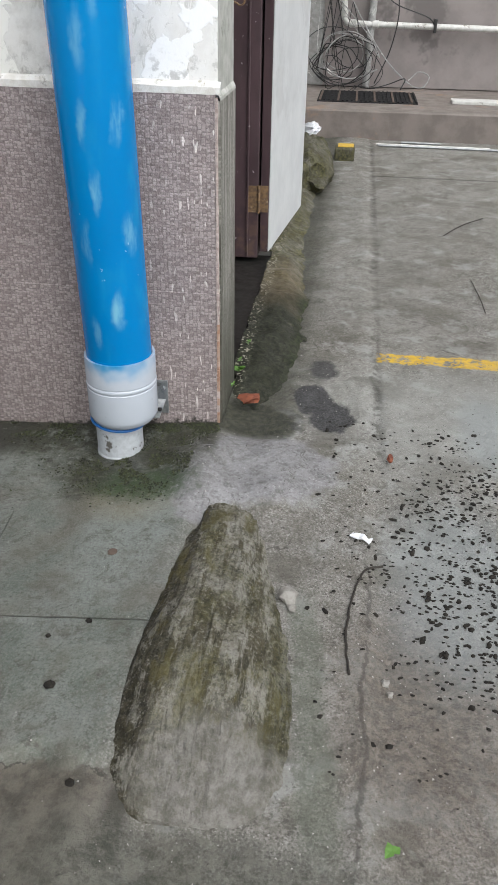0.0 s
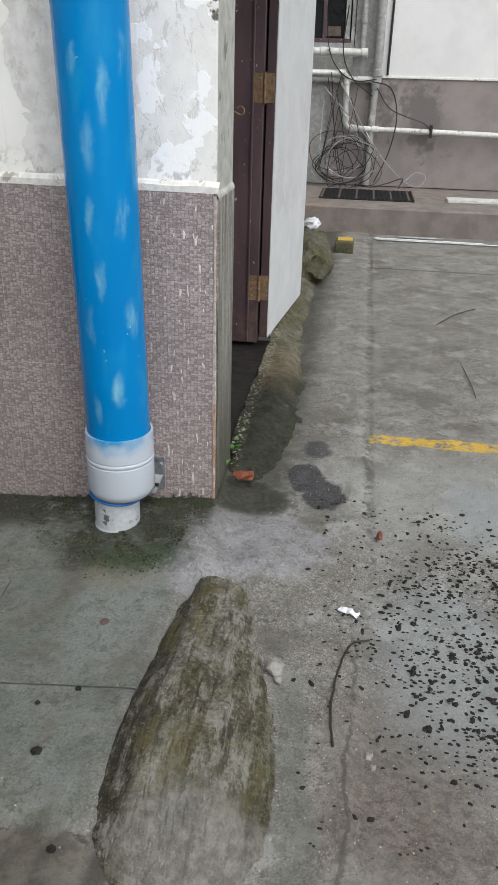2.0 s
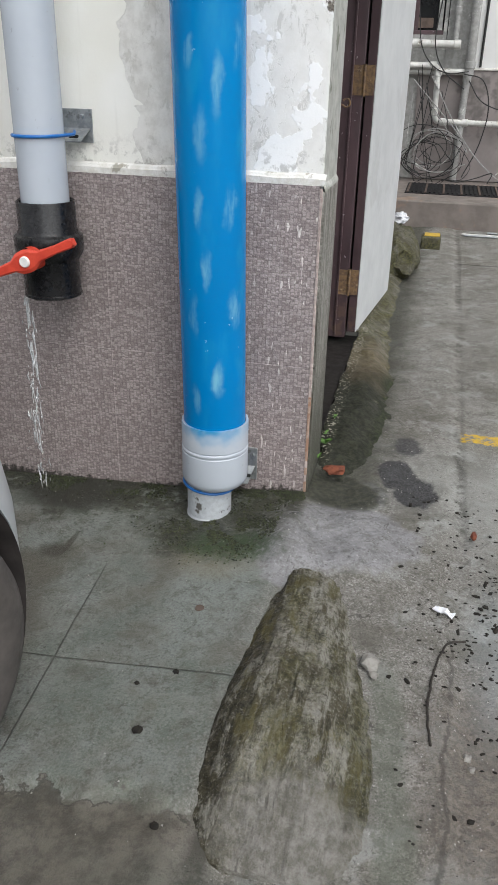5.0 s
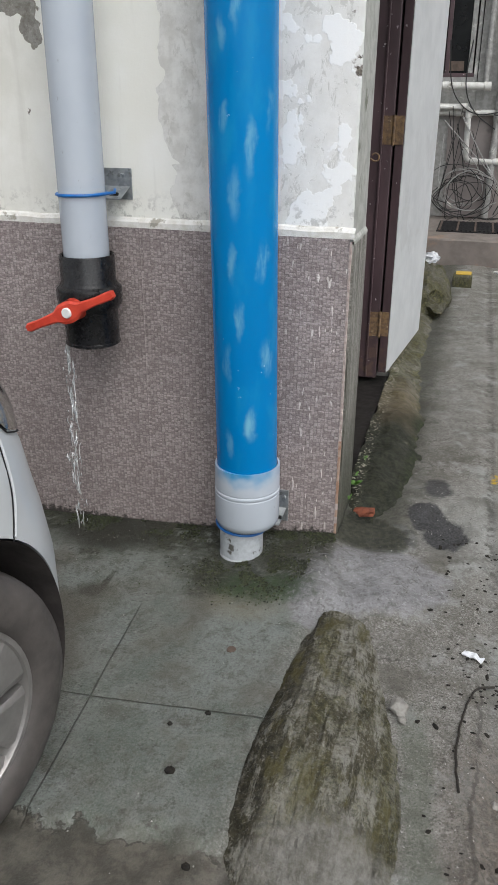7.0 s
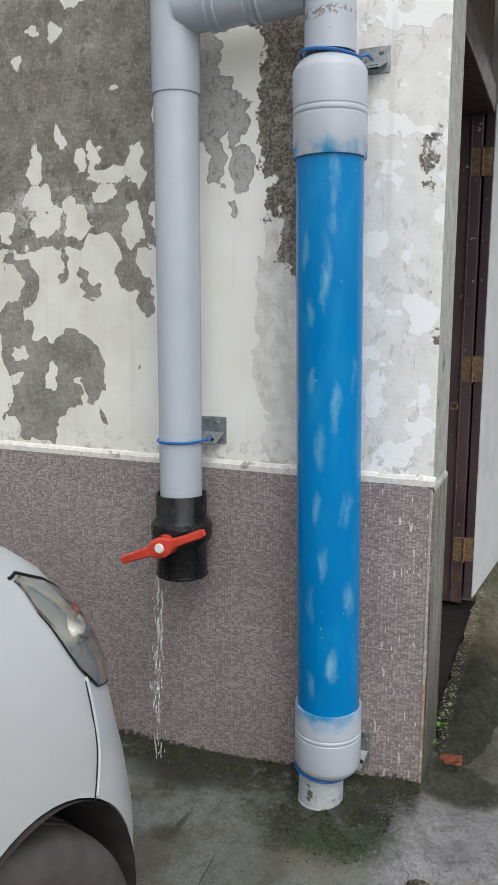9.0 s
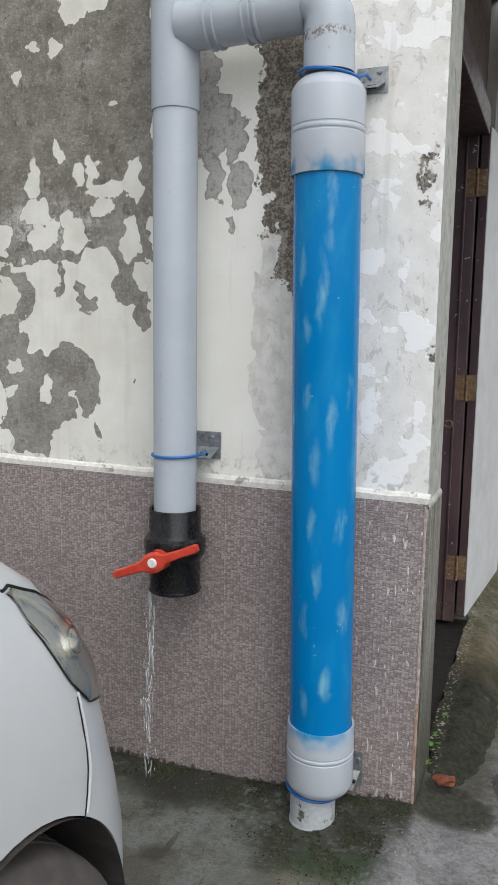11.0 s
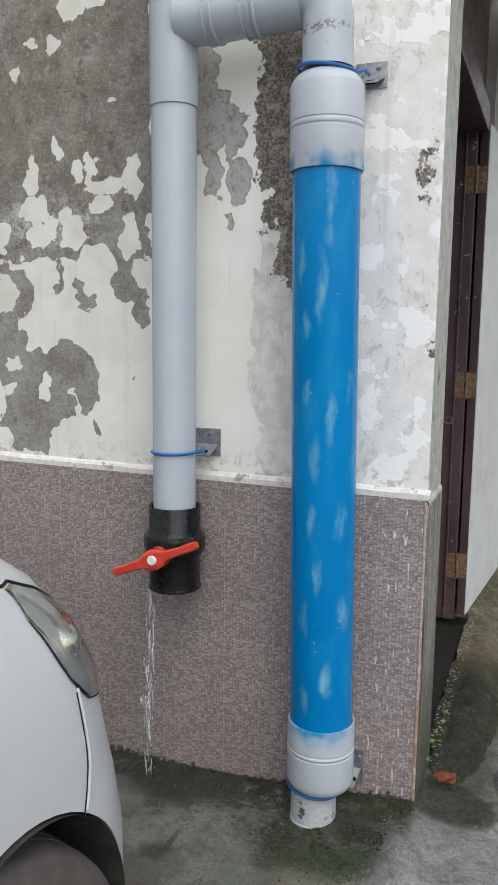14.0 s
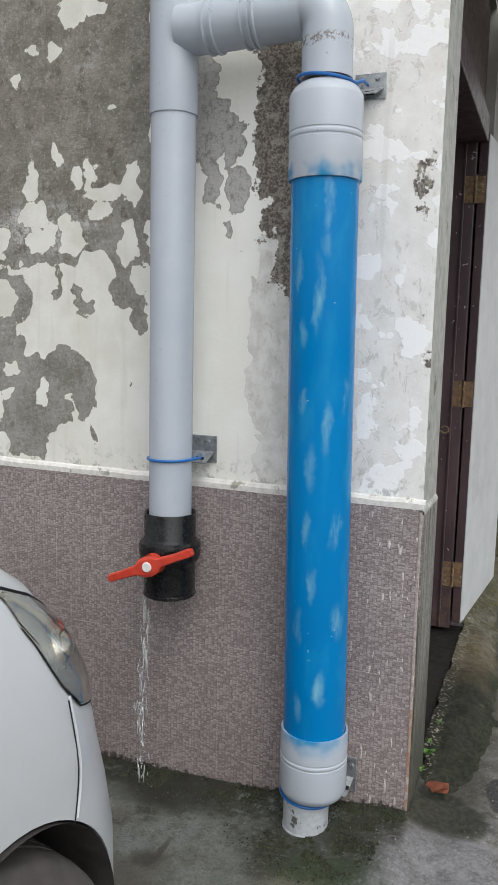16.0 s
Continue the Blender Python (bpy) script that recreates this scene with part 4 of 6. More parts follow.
def build_curb():
    """Uneven apron of mossy concrete along the side wall, under the doorway."""
    bm = bmesh.new()
    edge = ((0.03, 0.12), (0.20, 0.20), (0.36, 0.24), (0.76, 0.272), (1.10, 0.24), (1.30, 0.20), (2.1, 0.19), (3.3, 0.19), (4.3, 0.14), (4.95, 0.06))
    nu, nv = 180, 26
    grid = []
    for i in range(nu + 1):
        y = 0.02 + 4.95 * (i / nu) ** 1.6
        ex = np.interp(y, [e[0] for e in edge], [e[1] for e in edge]) + 0.02 * rough(0.7, y, 4, 3)
        h = -0.012 + 0.074 * smooth01(y, 0.0, 0.55) - 0.02 * smooth01(y, 1.2, 2.0)
        row = []
        for j in range(nv + 1):
            v = j / nv
            x0 = 0.016 if y < 0.30 else (0.002 + 0.012 * rough(0.2, y, 9, 4) if y < 1.5 else -0.10)
            x = x0 + (ex - x0) * v
            z = -0.035 + (h + 0.025) * (1 - smooth01(v, 0.3, 1.0) ** 1.1)
            z += 0.016 * rough(x, y, 8, 2) * smooth01(x, 0, 0.05) + 0.004 * rough(x, y, 40, 5)
            row.append(bm.verts.new((x, y, z)))
        grid.append(row)
    for a, b in zip(grid, grid[1:]):
        for j in range(nv):
            bm.faces.new((a[j], a[j + 1], b[j + 1], b[j]))
    tagged(mesh_object("side_apron", bm, CURB, True), "uneven concrete apron with dark moss along the side wall", "apron", kind="structure")


build_curb()

# ---- the building with the pipes ----
TOP = 3.3


def wainscot_top(x):
    return 0.880 - 0.006 * min(0.0, x)


def flaked(x, z):
    """How far a spot of the front wall lies inside bare render (above 0) or sound paint (below)."""
    p = Vector((x, 0.0, z))
    big, small = noise.noise_vector(p * 15.0), noise.noise_vector(p * 42.0 + Vector((7, 3, 1)))
    wx, wz = x + 0.026 * big.x + 0.016 * small.x, z + 0.026 * big.z + 0.016 * small.z
    def inside(rows):
        d = 1.0 - np.hypot((wx - rows[:, 0]) / rows[:, 2], (wz - rows[:, 1]) / rows[:, 3])
        return float(np.max(d * np.minimum(rows[:, 2], rows[:, 3])))
    bare = max(min(wz - 1.545, -0.835 - wx), inside(FLAKED_AT))
    return min(bare, -inside(KEPT_AT))


FLAKED_AT, KEPT_AT = np.array(FLAKED), np.array(KEPT_HIGH + KEPT_LOW)


def build_walls():
    # a plain block whose front face is a fine sheet that knows where its paint has gone
    bm = box(-6.0, 0.006, 0.012, 0.252, -0.4, TOP)
    bmesh.ops.delete(bm, geom=[f for f in bm.faces if f.normal.y < -0.9], context="FACES_ONLY")
    layer = bm.verts.layers.float.new("flaked")
    xs = [-6.0] + list(np.linspace(-1.46, 0.006, 260))
    zs = [-0.4] + list(np.linspace(0.86, 2.42, 280)) + [TOP]
    grid = []
    for z in zs:
        row = []
        for x in xs:
            v = bm.verts.new((x, 0.012, z))
            v[layer] = flaked(max(x, -1.46), min(max(z, 0.86), 2.42))
            row.append(v)
        grid.append(row)
    for p, q in zip(grid, grid[1:]):
        for i in range(len(xs) - 1):
            bm.faces.new((p[i], p[i + 1], q[i + 1], q[i]))
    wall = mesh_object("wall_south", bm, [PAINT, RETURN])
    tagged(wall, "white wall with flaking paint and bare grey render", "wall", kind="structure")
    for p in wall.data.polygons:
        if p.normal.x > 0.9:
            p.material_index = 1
    east = mesh_object("wall_east", box(-0.20, -0.004, 1.50, 2.14, -0.4, TOP), PLAIN)
    tagged(east, "plain rendered side wall behind the open door", "wall", kind="structure")
    over = mesh_object("wall_over_door", box(-0.20, -0.02, 0.252, 1.50, 2.72, TOP), PLAIN)
    tagged(over, "plain rendered wall above the doorway", "wall", kind="structure")
    tagged(mesh_object("wall_west", box(-6.2, -6.0, 0.012, 2.14, -0.4, TOP), PLAIN), "plain rendered end wall of the building", "wall", kind="structure")
    tagged(mesh_object("wall_north", box(-6.0, -0.2, 2.0, 2.14, -0.4, TOP), PLAIN), "plain rendered back wall of the building", "wall", kind="structure")
    tagged(mesh_object("floor", box(-6.0, -0.16, 0.252, 2.0, -0.1, 0.02), DARK), "cement floor inside the doorway, its shade put into a dark colour", "floor", kind="structure")
    tagged(mesh_object("ceiling", box(-6.2, 0.0, 0.012, 2.14, TOP, TOP + 0.15), PLAIN), "plain concrete roof slab", "ceiling", kind="structure")
    tagged(mesh_object("door_canopy", box(0.007, 0.75, 0.20, 2.13, 2.62, 2.72, 0.01), DARK), "concrete canopy over the doorway, its underside shade put into a dark colour", "canopy", kind="structure")
    return wall


wall_south = build_walls()


def build_wainscot(wall):
    rnd = random.Random(4)
    # slabs of woven-faced stone on the front, two courses
    x1, i = 0.0, 0
    while x1 > -5.9:
        x0 = x1 - (0.590 if i else 0.588)
        for low, high in ((-0.14, 0.395), (0.395, None)):
            bm = bmesh.new()
            g, d = 0.0005, rnd.uniform(-0.0008, 0.0008)
            a, b = x0 + g, x1 - g
            za, zb = (high - g, high - g) if high else (wainscot_top(a), wainscot_top(b))
            lo = low + g
            f = [bm.verts.new(p) for p in ((a, d, lo), (b, d, lo), (b, d, zb), (a, d, za))]
            r = [bm.verts.new((v.co.x, 0.014, v.co.z)) for v in f]
            bm.faces.new(f)
            for k in range(4):
                bm.faces.new((f[k], f[(k + 1) % 4], r[(k + 1) % 4], r[k]))
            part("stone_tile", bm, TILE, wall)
        x1, i = x0, i + 1
    # the return beside the doorway
    for low, high in ((-0.14, 0.395), (0.395, 0.868)):
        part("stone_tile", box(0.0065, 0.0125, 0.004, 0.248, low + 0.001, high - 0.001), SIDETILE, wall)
    bm = bmesh.new()
    pale = bmesh.new()
    for k in range(40):
        z0 = -0.03 + k * 0.0226
        s = 0.004 + 0.003 * rnd.random() + (0.003 if k < 20 else 0.0)
        add_box(bm if k < 15 and rnd.random() < 0.75 else pale, 0.0002, 0.0050 + 0.35 * s, -0.0022 + 0.002 * rnd.random(), 0.006, z0, z0 + 0.0226, 0.001)
    part("corner_edge", bm, RAWEDGE, wall, "chipped, raw reddish edge of the stone facing")
    part("corner_edge", pale, PALEEDGE, wall, "pale chipped edge of the stone facing")
    # sloped mortar ledge on top of the facing, painted white
    bm = bmesh.new()
    prev = None
    for k in range(121):
        x = 0.0132 - 5.9 * (k / 120) ** 1.7
        z, n = wainscot_top(x), 0.003 * rough(x, 0, 14, 8)
        row = [bm.verts.new(p) for p in ((x, -0.0012, z + 0.0005), (x, -0.0015 + n * 0.3, z + 0.016 + n), (x, 0.005, z + 0.024 + n), (x, 0.0115, z + 0.028 + n))]
        if prev:
            for j in range(3):
                bm.faces.new((prev[j], prev[j + 1], row[j + 1], row[j]))
        prev = row
    part("ledge", bm, LEDGE, wall, "grimy white mortar ledge above the stone facing")
    bm = bmesh.new()
    prev = None
    for k in range(31):
        y, n = -0.002 + 0.252 * k / 30, 0.003 * rough(k * 0.05, 3, 9, 2)
        row = [bm.verts.new(p) for p in ((0.0130, y, 0.867), (0.0118, y, 0.874 + 2 * n), (0.007, y, 0.882 + 2 * n), (0.0005, y, 0.890 + 2 * n))]
        if prev:
            for j in range(3):
                bm.faces.new((prev[j], prev[j + 1], row[j + 1], row[j]))
        prev = row
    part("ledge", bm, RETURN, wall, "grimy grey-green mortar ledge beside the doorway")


build_wainscot(wall_south)


# ---- doorway ----
def build_doorway():
    door = thing("door_1", "open brown door with an off-white laminate face", "door", kind="structure")
    frame_ob = part("door_frame", box(-0.240, -0.054, 1.385, 1.50, 0.045, 2.20, 0.004), BROWN, door, "brown painted door post")
    part("stop_bead", box(-0.104, -0.096, 1.377, 1.39, 0.05, 2.16, 0.002), BROWN, frame_ob)
    part("door_head", box(-0.199, -0.012, 0.254, 1.384, 2.16, 2.26, 0.004), BROWN, door, "brown painted door head")
    for k in range(5):
        y = 0.258 + k * 0.2484
        part("board", box(-0.075 + 0.004 * (k % 2), -0.045, y, y + 0.2444, 2.262, 2.72, 0.003), BOARD, door, "weathered brown board above the door")
    part("near_post", box(-0.140, -0.03, 0.254, 0.307, 0.03, 2.16, 0.004), BROWN, door, "brown painted door post")
    part("threshold", box(-0.17, -0.002, 0.254, 1.50, -0.06, 0.022, 0.004), DARKSILL, door, "near-black threshold")
    swing = pose(-0.026, 1.394, 0, 0, 0, -6.0)
    leaf = part("door_leaf", box(-0.020, 0.016, 0.0, 0.81, 0.072, 2.195, 0.003, swing), BROWN, door, "brown painted door leaf seen on its edge")
    part("door_face", box(0.0165, 0.0205, 0.002, 0.808, 0.074, 2.193, 0.001, swing), LEAF_FACE, leaf, "off-white laminate sheet")
    for z in (0.30, 1.11, 1.97):
        hinge = part("hinge", box(-0.096, -0.057, 1.3815, 1.3845, z - 0.055, z + 0.055), RUST, door, "rusty butt hinge")
        part("hinge_plate", box(-0.047, -0.013, 1.3885, 1.3925, z - 0.055, z + 0.055), RUST, hinge)
        part("hinge_pin", lathe([(0, z - 0.058), (0.006, z - 0.058), (0.006, z + 0.058), (0, z + 0.058)], (-0.052, 1.380, 0), 10), RUST, hinge, smooth=True)
        bm = bmesh.new()
        for dz in (-0.035, 0.0, 0.035):
            for dx in (-0.080, -0.030):
                add_box(bm, dx - 0.003, dx + 0.003, 1.380, 1.3835, z + dz - 0.003, z + dz + 0.003, 0.001)
        part("screws", bm, RUST, hinge)
    ring = [(0.004 + 0.011 * math.cos(a), 0.386, 1.060 + 0.011 * math.sin(a)) for a in np.linspace(-2.3, 2.6, 16)]
    hook = mesh_object("eye_hook", tube([(-0.03, 0.386, 1.060), (-0.006, 0.386, 1.054), *ring], 0.0026, 8), RUST, True)
    tagged(hook, "small rusty eye hook screwed in beside the doorway", "hook")


build_doorway()


# ---- drain pipes ----
BX, BY, GX, GY, HZ = -0.240, -0.118, -0.703, -0.105, 2.160


def build_pipes():
    pipe = thing("drain_pipe", "blue and grey plastic drain pipe with a black valve", "pipe")
    r = 0.086
    part("blue_pipe", lathe([(r - 0.004, 0.20), (r, 0.20), (r, 1.80), (r - 0.004, 1.80)], (BX, BY, 0), 64), BLUE, pipe, "scuffed bright blue plastic pipe", True)
    R, q = 0.0935, 0.0640
    top = [(r + 0.0008, 1.741), (R - 0.001, 1.741), (R, 1.744), (R, 1.838), (R - 0.0014, 1.8395), (R - 0.0014, 1.8425), (R, 1.844), (R + 0.0008, 1.846), (R + 0.0008, 1.852), (R, 1.854),
           (R - 0.0014, 1.8555), (R - 0.0014, 1.8585), (R, 1.860), (R, 1.944), (R - 0.001, 1.947), (R - 0.010, 1.963), (R - 0.013, 1.966), (q + 0.008, 1.974), (q + 0.003, 1.977)]
    part("coupling", lathe(top, (BX, BY, 0), 64), SPRAY_TOP, pipe, "grey plastic reducing coupling with blue overspray", True)
    low = [(r + 0.0008, 0.268), (R - 0.001, 0.268), (R, 0.264), (R, 0.198), (R - 0.0012, 0.1965), (R - 0.0012, 0.194), (R, 0.1925), (R + 0.0008, 0.191), (R + 0.0008, 0.186), (R, 0.184),
           (R - 0.0012, 0.1825), (R - 0.0012, 0.180), (R, 0.1785), (R, 0.098), (R - 0.0015, 0.090), (R - 0.008, 0.078), (R - 0.011, 0.075), (q - 0.012, 0.069)]
    part("coupling", lathe(low, (BX, BY, 0), 64), SPRAY_LOW, pipe, "pale grey plastic reducing coupling with blue overspray", True)
    OX = BX - 0.017
    part("outlet", lathe([(q, 0.074), (q, -0.030), (q + 0.002, -0.032), (q + 0.002, -0.042), (q - 0.003, -0.046), (q - 0.006, -0.02)], (OX, BY, 0), 48), STUB, pipe, "short pale grey outlet stub", True)
    # riser, bend and link to the second pipe
    bend = [(BX, BY, 1.99), (BX, BY, 2.06), (BX, BY, 2.105)]
    bend += [(BX - 0.063 + 0.063 * math.cos(a), BY, 2.105 + 0.063 * math.sin(a)) for a in np.linspace(0.15, 1.57, 9)]
    bend += [(BX - 0.09, BY, HZ)]
    part("elbow", tube(bend, q, 48), GREY, pipe, "grey plastic elbow", True)
    ring = q + 0.004
    x0, x1 = GX + 0.03, BX - 0.06
    prof = [(q, x0)]
    for xr in (x0 + 0.085, x0 + 0.110, x0 + 0.205, x0 + 0.230, x0 + 0.246):
        prof += [(q + 0.001, xr - 0.006), (ring + 0.003, xr - 0.003), (ring + 0.003, xr + 0.003), (q + 0.001, xr + 0.006)]
    prof += [(q, x1)]
    part("link_pipe", lathe(prof, (0, BY, HZ), 48, "x"), GREY, pipe, "short ribbed grey link pipe", True)
    g = 0.0620
    part("tee", lathe([(g + 0.001, 1.947), (g + 0.0035, 1.947), (g + 0.004, 1.950), (g + 0.004, 2.62), (g, 2.64), (0, 2.64)], (GX, GY, 0), 48), GREY, pipe, "grey plastic tee", True)
    part("grey_pipe", lathe([(g - 0.003, 0.80), (g, 0.80), (g, 1.99), (g - 0.003, 1.99)], (GX, GY, 0), 48), GREY, pipe, "pale grey plastic pipe", True)
    k, b = 0.0755, 0.0905
    body = [(k - 0.008, 0.836), (k - 0.002, 0.840), (k, 0.836), (k, 0.768), (k + 0.004, 0.762), (k + 0.005, 0.758), (b - 0.002, 0.752), (b, 0.744), (b, 0.726), (b - 0.002, 0.706), (k + 0.003, 0.690), (k, 0.684), (k, 0.600), (k + 0.002, 0.598), (k + 0.002, 0.592), (k - 0.004, 0.588), (k - 0.010, 0.592), (k - 0.012, 0.66), (0, 0.66)]
    valve = part("valve", lathe(body, (GX, GY, 0), 48), BLACK, pipe, "black plastic ball valve with a red lever", True)
    hx, hy, hz = GX - 0.010, GY - 0.100, 0.702
    turn = Matrix.Translation((hx, hy, hz)) @ Matrix.Rotation(radians(-23), 4, "Y")
    bm = bmesh.new()
    arm = []
    for s, w, off in ((-0.142, 0.008, 0.006), (-0.135, 0.0125, 0.006), (-0.10, 0.0115, 0.0), (-0.04, 0.015, 0.0), (-0.02, 0.027, 0.0), (0.0, 0.030, 0.0), (0.02, 0.027, 0.0), (0.04, 0.014, 0.0), (0.09, 0.011, 0.0), (0.135, 0.0125, 0.004), (0.145, 0.008, 0.004)):
        arm.append([bm.verts.new((s, off - d, z)) for d, z in ((0.016, -w), (0.020, -w * 0.7), (0.020, w * 0.7), (0.016, w), (0.0, w), (0.0, -w))])
    for a, c in zip(arm, arm[1:]):
        for j in range(6):
            bm.faces.new((a[j], a[(j + 1) % 6], c[(j + 1) % 6], c[j]))
    bm.faces.new(arm[0]), bm.faces.new(arm[-1])
    bmesh.ops.transform(bm, matrix=turn, verts=bm.verts)
    lever = part("lever", bm, RED, valve, "red plastic lever")
    part("hub", lathe([(0.030, 0.030), (0.031, 0.0), (0.034, -0.03), (0.034, -0.05)], (hx + 0.006, hy + 0.022, hz + 0.004), 24, "y"), RED, lever, smooth=True)
    part("cap", lathe([(0.0, 0.026), (0.012, 0.026), (0.0145, 0.022), (0.0145, 0.01)], (hx, hy, hz), 24, "y"), WHITE_CAP, lever, "round white cap", True)

    def strap(x, y, z, radius, tilt, tail):
        pts = [(x + radius * math.cos(a), y + radius * math.sin(a), z + tilt * math.cos(a)) for a in np.linspace(0.25, 2 * math.pi - 0.1, 40)]
        return part("strap", tube(pts + tail, 0.0042, 8), BLUE_WIRE, pipe, "blue coated wire strap", True)

    strap(BX, BY, 1.984, q + 0.010, -0.010, [(BX + 0.085, BY + 0.03, 1.99), (-0.155, -0.035, 1.994)])
    strap(GX, GY, 0.998, g + 0.004, 0.001, [(GX + 0.080, GY + 0.03, 1.0), (-0.640, -0.035, 1.004)])
    strap(OX, BY, 0.064, q + 0.009, -0.008, [(BX + 0.070, BY + 0.03, 0.06), (-0.170, -0.03, 0.065)])

    # as hung: the blue pipe leans a little towards the grey one
    for ob in pipe.children_recursive:
        for v in ob.data.vertices:
            x, z = v.co.x, v.co.z
            w = smooth01(x, GX + 0.09, BX - 0.10)
            zb, zg = z * 0.992, z - 0.010 - 0.006 * z
            v.co.z = zb * w + zg * (1 - w)
            v.co.x = x - 0.0163 * max(0.0, z - 0.27) * w


build_pipes()


def build_bracket(x0, x1, z0, z1, label):
    """An angle bracket: one flange on the wall, one standing out, with slots and a bolt."""
    ob = thing("pipe_bracket", label, "bracket", "pipe brackets")
    zm = z0 + 0.45 * (z1 - z0)
    y = -0.004 if z1 < 0.8 else 0.008
    bm = box(x0, x1, y - 0.002, y + 0.003, z0, z1, 0.001)
    part("plate", bm, ZINC, ob)
    bm = bmesh.new()
    f = [bm.verts.new(p) for p in ((x0, y, zm), (x1 - 0.006, y, zm), (x1 - 0.018, y - 0.042, z0 + 0.006), (x0, y - 0.042, z0 + 0.006))]
    r = [bm.verts.new(v.co + Vector((0, 0, -0.003))) for v in f]
    bm.faces.new(f), bm.faces.new(r)
    for k in range(4):
        bm.faces.new((f[k], f[(k + 1) % 4], r[(k + 1) % 4], r[k]))
    part("flange", bm, ZINC, ob)
    w = x1 - x0
    part("bolt", lathe([(0.0, 0.008), (0.004, 0.008), (0.006, 0.004), (0.006, 0.0)], (x0 + 0.72 * w, y - 0.002, z0 + 0.78 * (z1 - z0)), 8, "y"), ZINC, ob, smooth=True)
    part("slot", box(x0 + 0.42 * w, x0 + 0.70 * w, y - 0.033, y - 0.026, zm - 0.026, zm - 0.016, 0.002), HOLE, ob)


build_bracket(-0.702, -0.608, 0.958, 1.040, "galvanised angle bracket holding the grey pipe's strap")
build_bracket(-0.228, -0.145, 1.955, 2.020, "galvanised angle bracket holding the blue pipe's strap")
build_bracket(-0.185, -0.142, 0.026, 0.131, "galvanised bracket at the foot of the blue pipe")


def build_water():
    rnd = random.Random(9)
    ob = thing("water_trickle", "thin trickle of water falling from the valve", "water")
    def stream(u):
        return GX - 0.066 - 0.012 * u + 0.006 * math.sin(9 * u), GY - 0.03 - 0.01 * u, 0.584 - 0.60 * u

    for k in range(64):
        u = rnd.random()
        ln = rnd.uniform(0.02, 0.09) * (1.1 - 0.5 * u)
        x, y, z1 = stream(u)
        x, y = x + rnd.gauss(0, 0.0035 + 0.006 * u), y + rnd.gauss(0, 0.006)
        z0 = max(z1 - ln, -0.03)
        pts = [(x + 0.0014 * math.sin(5 * q + k), y + 0.002 * math.cos(7 * q), z1 + (z0 - z1) * q) for q in np.linspace(0, 1, 9)]
        part("strand", tube(pts, [0.0005 + 0.0015 * math.sin(math.pi * (i + 0.5) / 9) for i in range(9)], 6), WATER, ob, smooth=True)
    for k in range(60):
        x, y, z = stream(rnd.random())
        part("drop", lump((x + rnd.gauss(0, 0.012), y + rnd.uniform(-0.02, 0.02), max(z, 0.0)), (0.002, 0.002, 0.003 + 0.005 * rnd.random()), k, 0.1, 2, 1), WATER, ob, smooth=True)


build_water()


# ---- parked car ----
CAR_IN = ((0.10, 0.050), (0.14, 0.026), (0.20, 0.010), (0.40, 0.012), (0.50, 0.026), (0.55, 0.036), (0.63, 0.050), (0.72, 0.080), (0.80, 0.118), (0.865, 0.166), (0.905, 0.218), (0.925, 0.268))
CAR_SIDE, CAR_FRONT, CAR_R = -0.348, -0.722, 0.35
CAR_MID, CAR_BACK = CAR_SIDE - 0.81, -4.35


def car_inset(z):
    return float(np.interp(z, [p[0] for p in CAR_IN], [p[1] for p in CAR_IN]))


def car_lift(y, z):
    """The flanks rise from the nose to the windscreen."""
    return z * (1 + 0.13 * smooth01(-y, 0.85, 1.9) * smooth01(z, 0.3, 0.85))


def car_corner(th, z, out=0.0):
    """A point of the nose's corner; th 0 looks to the side, 90 to the front."""
    r = CAR_R - car_inset(z) + out
    x = CAR_SIDE - CAR_R + r * math.cos(radians(th))
    y = CAR_FRONT - CAR_R + r * math.sin(radians(th))
    return Vector((x, y, car_lift(y, z)))


def car_outline(z, inset):
    r = max(CAR_R - inset, 0.05)
    half = -(CAR_SIDE - CAR_R - CAR_MID)
    pts = []
    for sx, sy, a0 in ((1, 1, 0), (-1, 1, 90), (-1, -1, 180), (1, -1, 270)):
        cx = CAR_MID - sx * half
        cy = CAR_FRONT - CAR_R if sy > 0 else CAR_BACK + CAR_R
        for k in range(13):
            a = radians(a0 + 90 * k / 12)
            pts.append((cx + r * math.cos(a), cy + r * math.sin(a)))
        if a0 == 90:
            for k in range(1, 16):
                pts.append((cx - r, cy + (CAR_BACK + CAR_R - cy) * k / 16))
    last, first = pts[-1], pts[0]
    for k in range(1, 16):
        pts.append((first[0], last[1] + (first[1] - last[1]) * k / 16))
    return [(x, y, car_lift(y, z)) for x, y in pts]


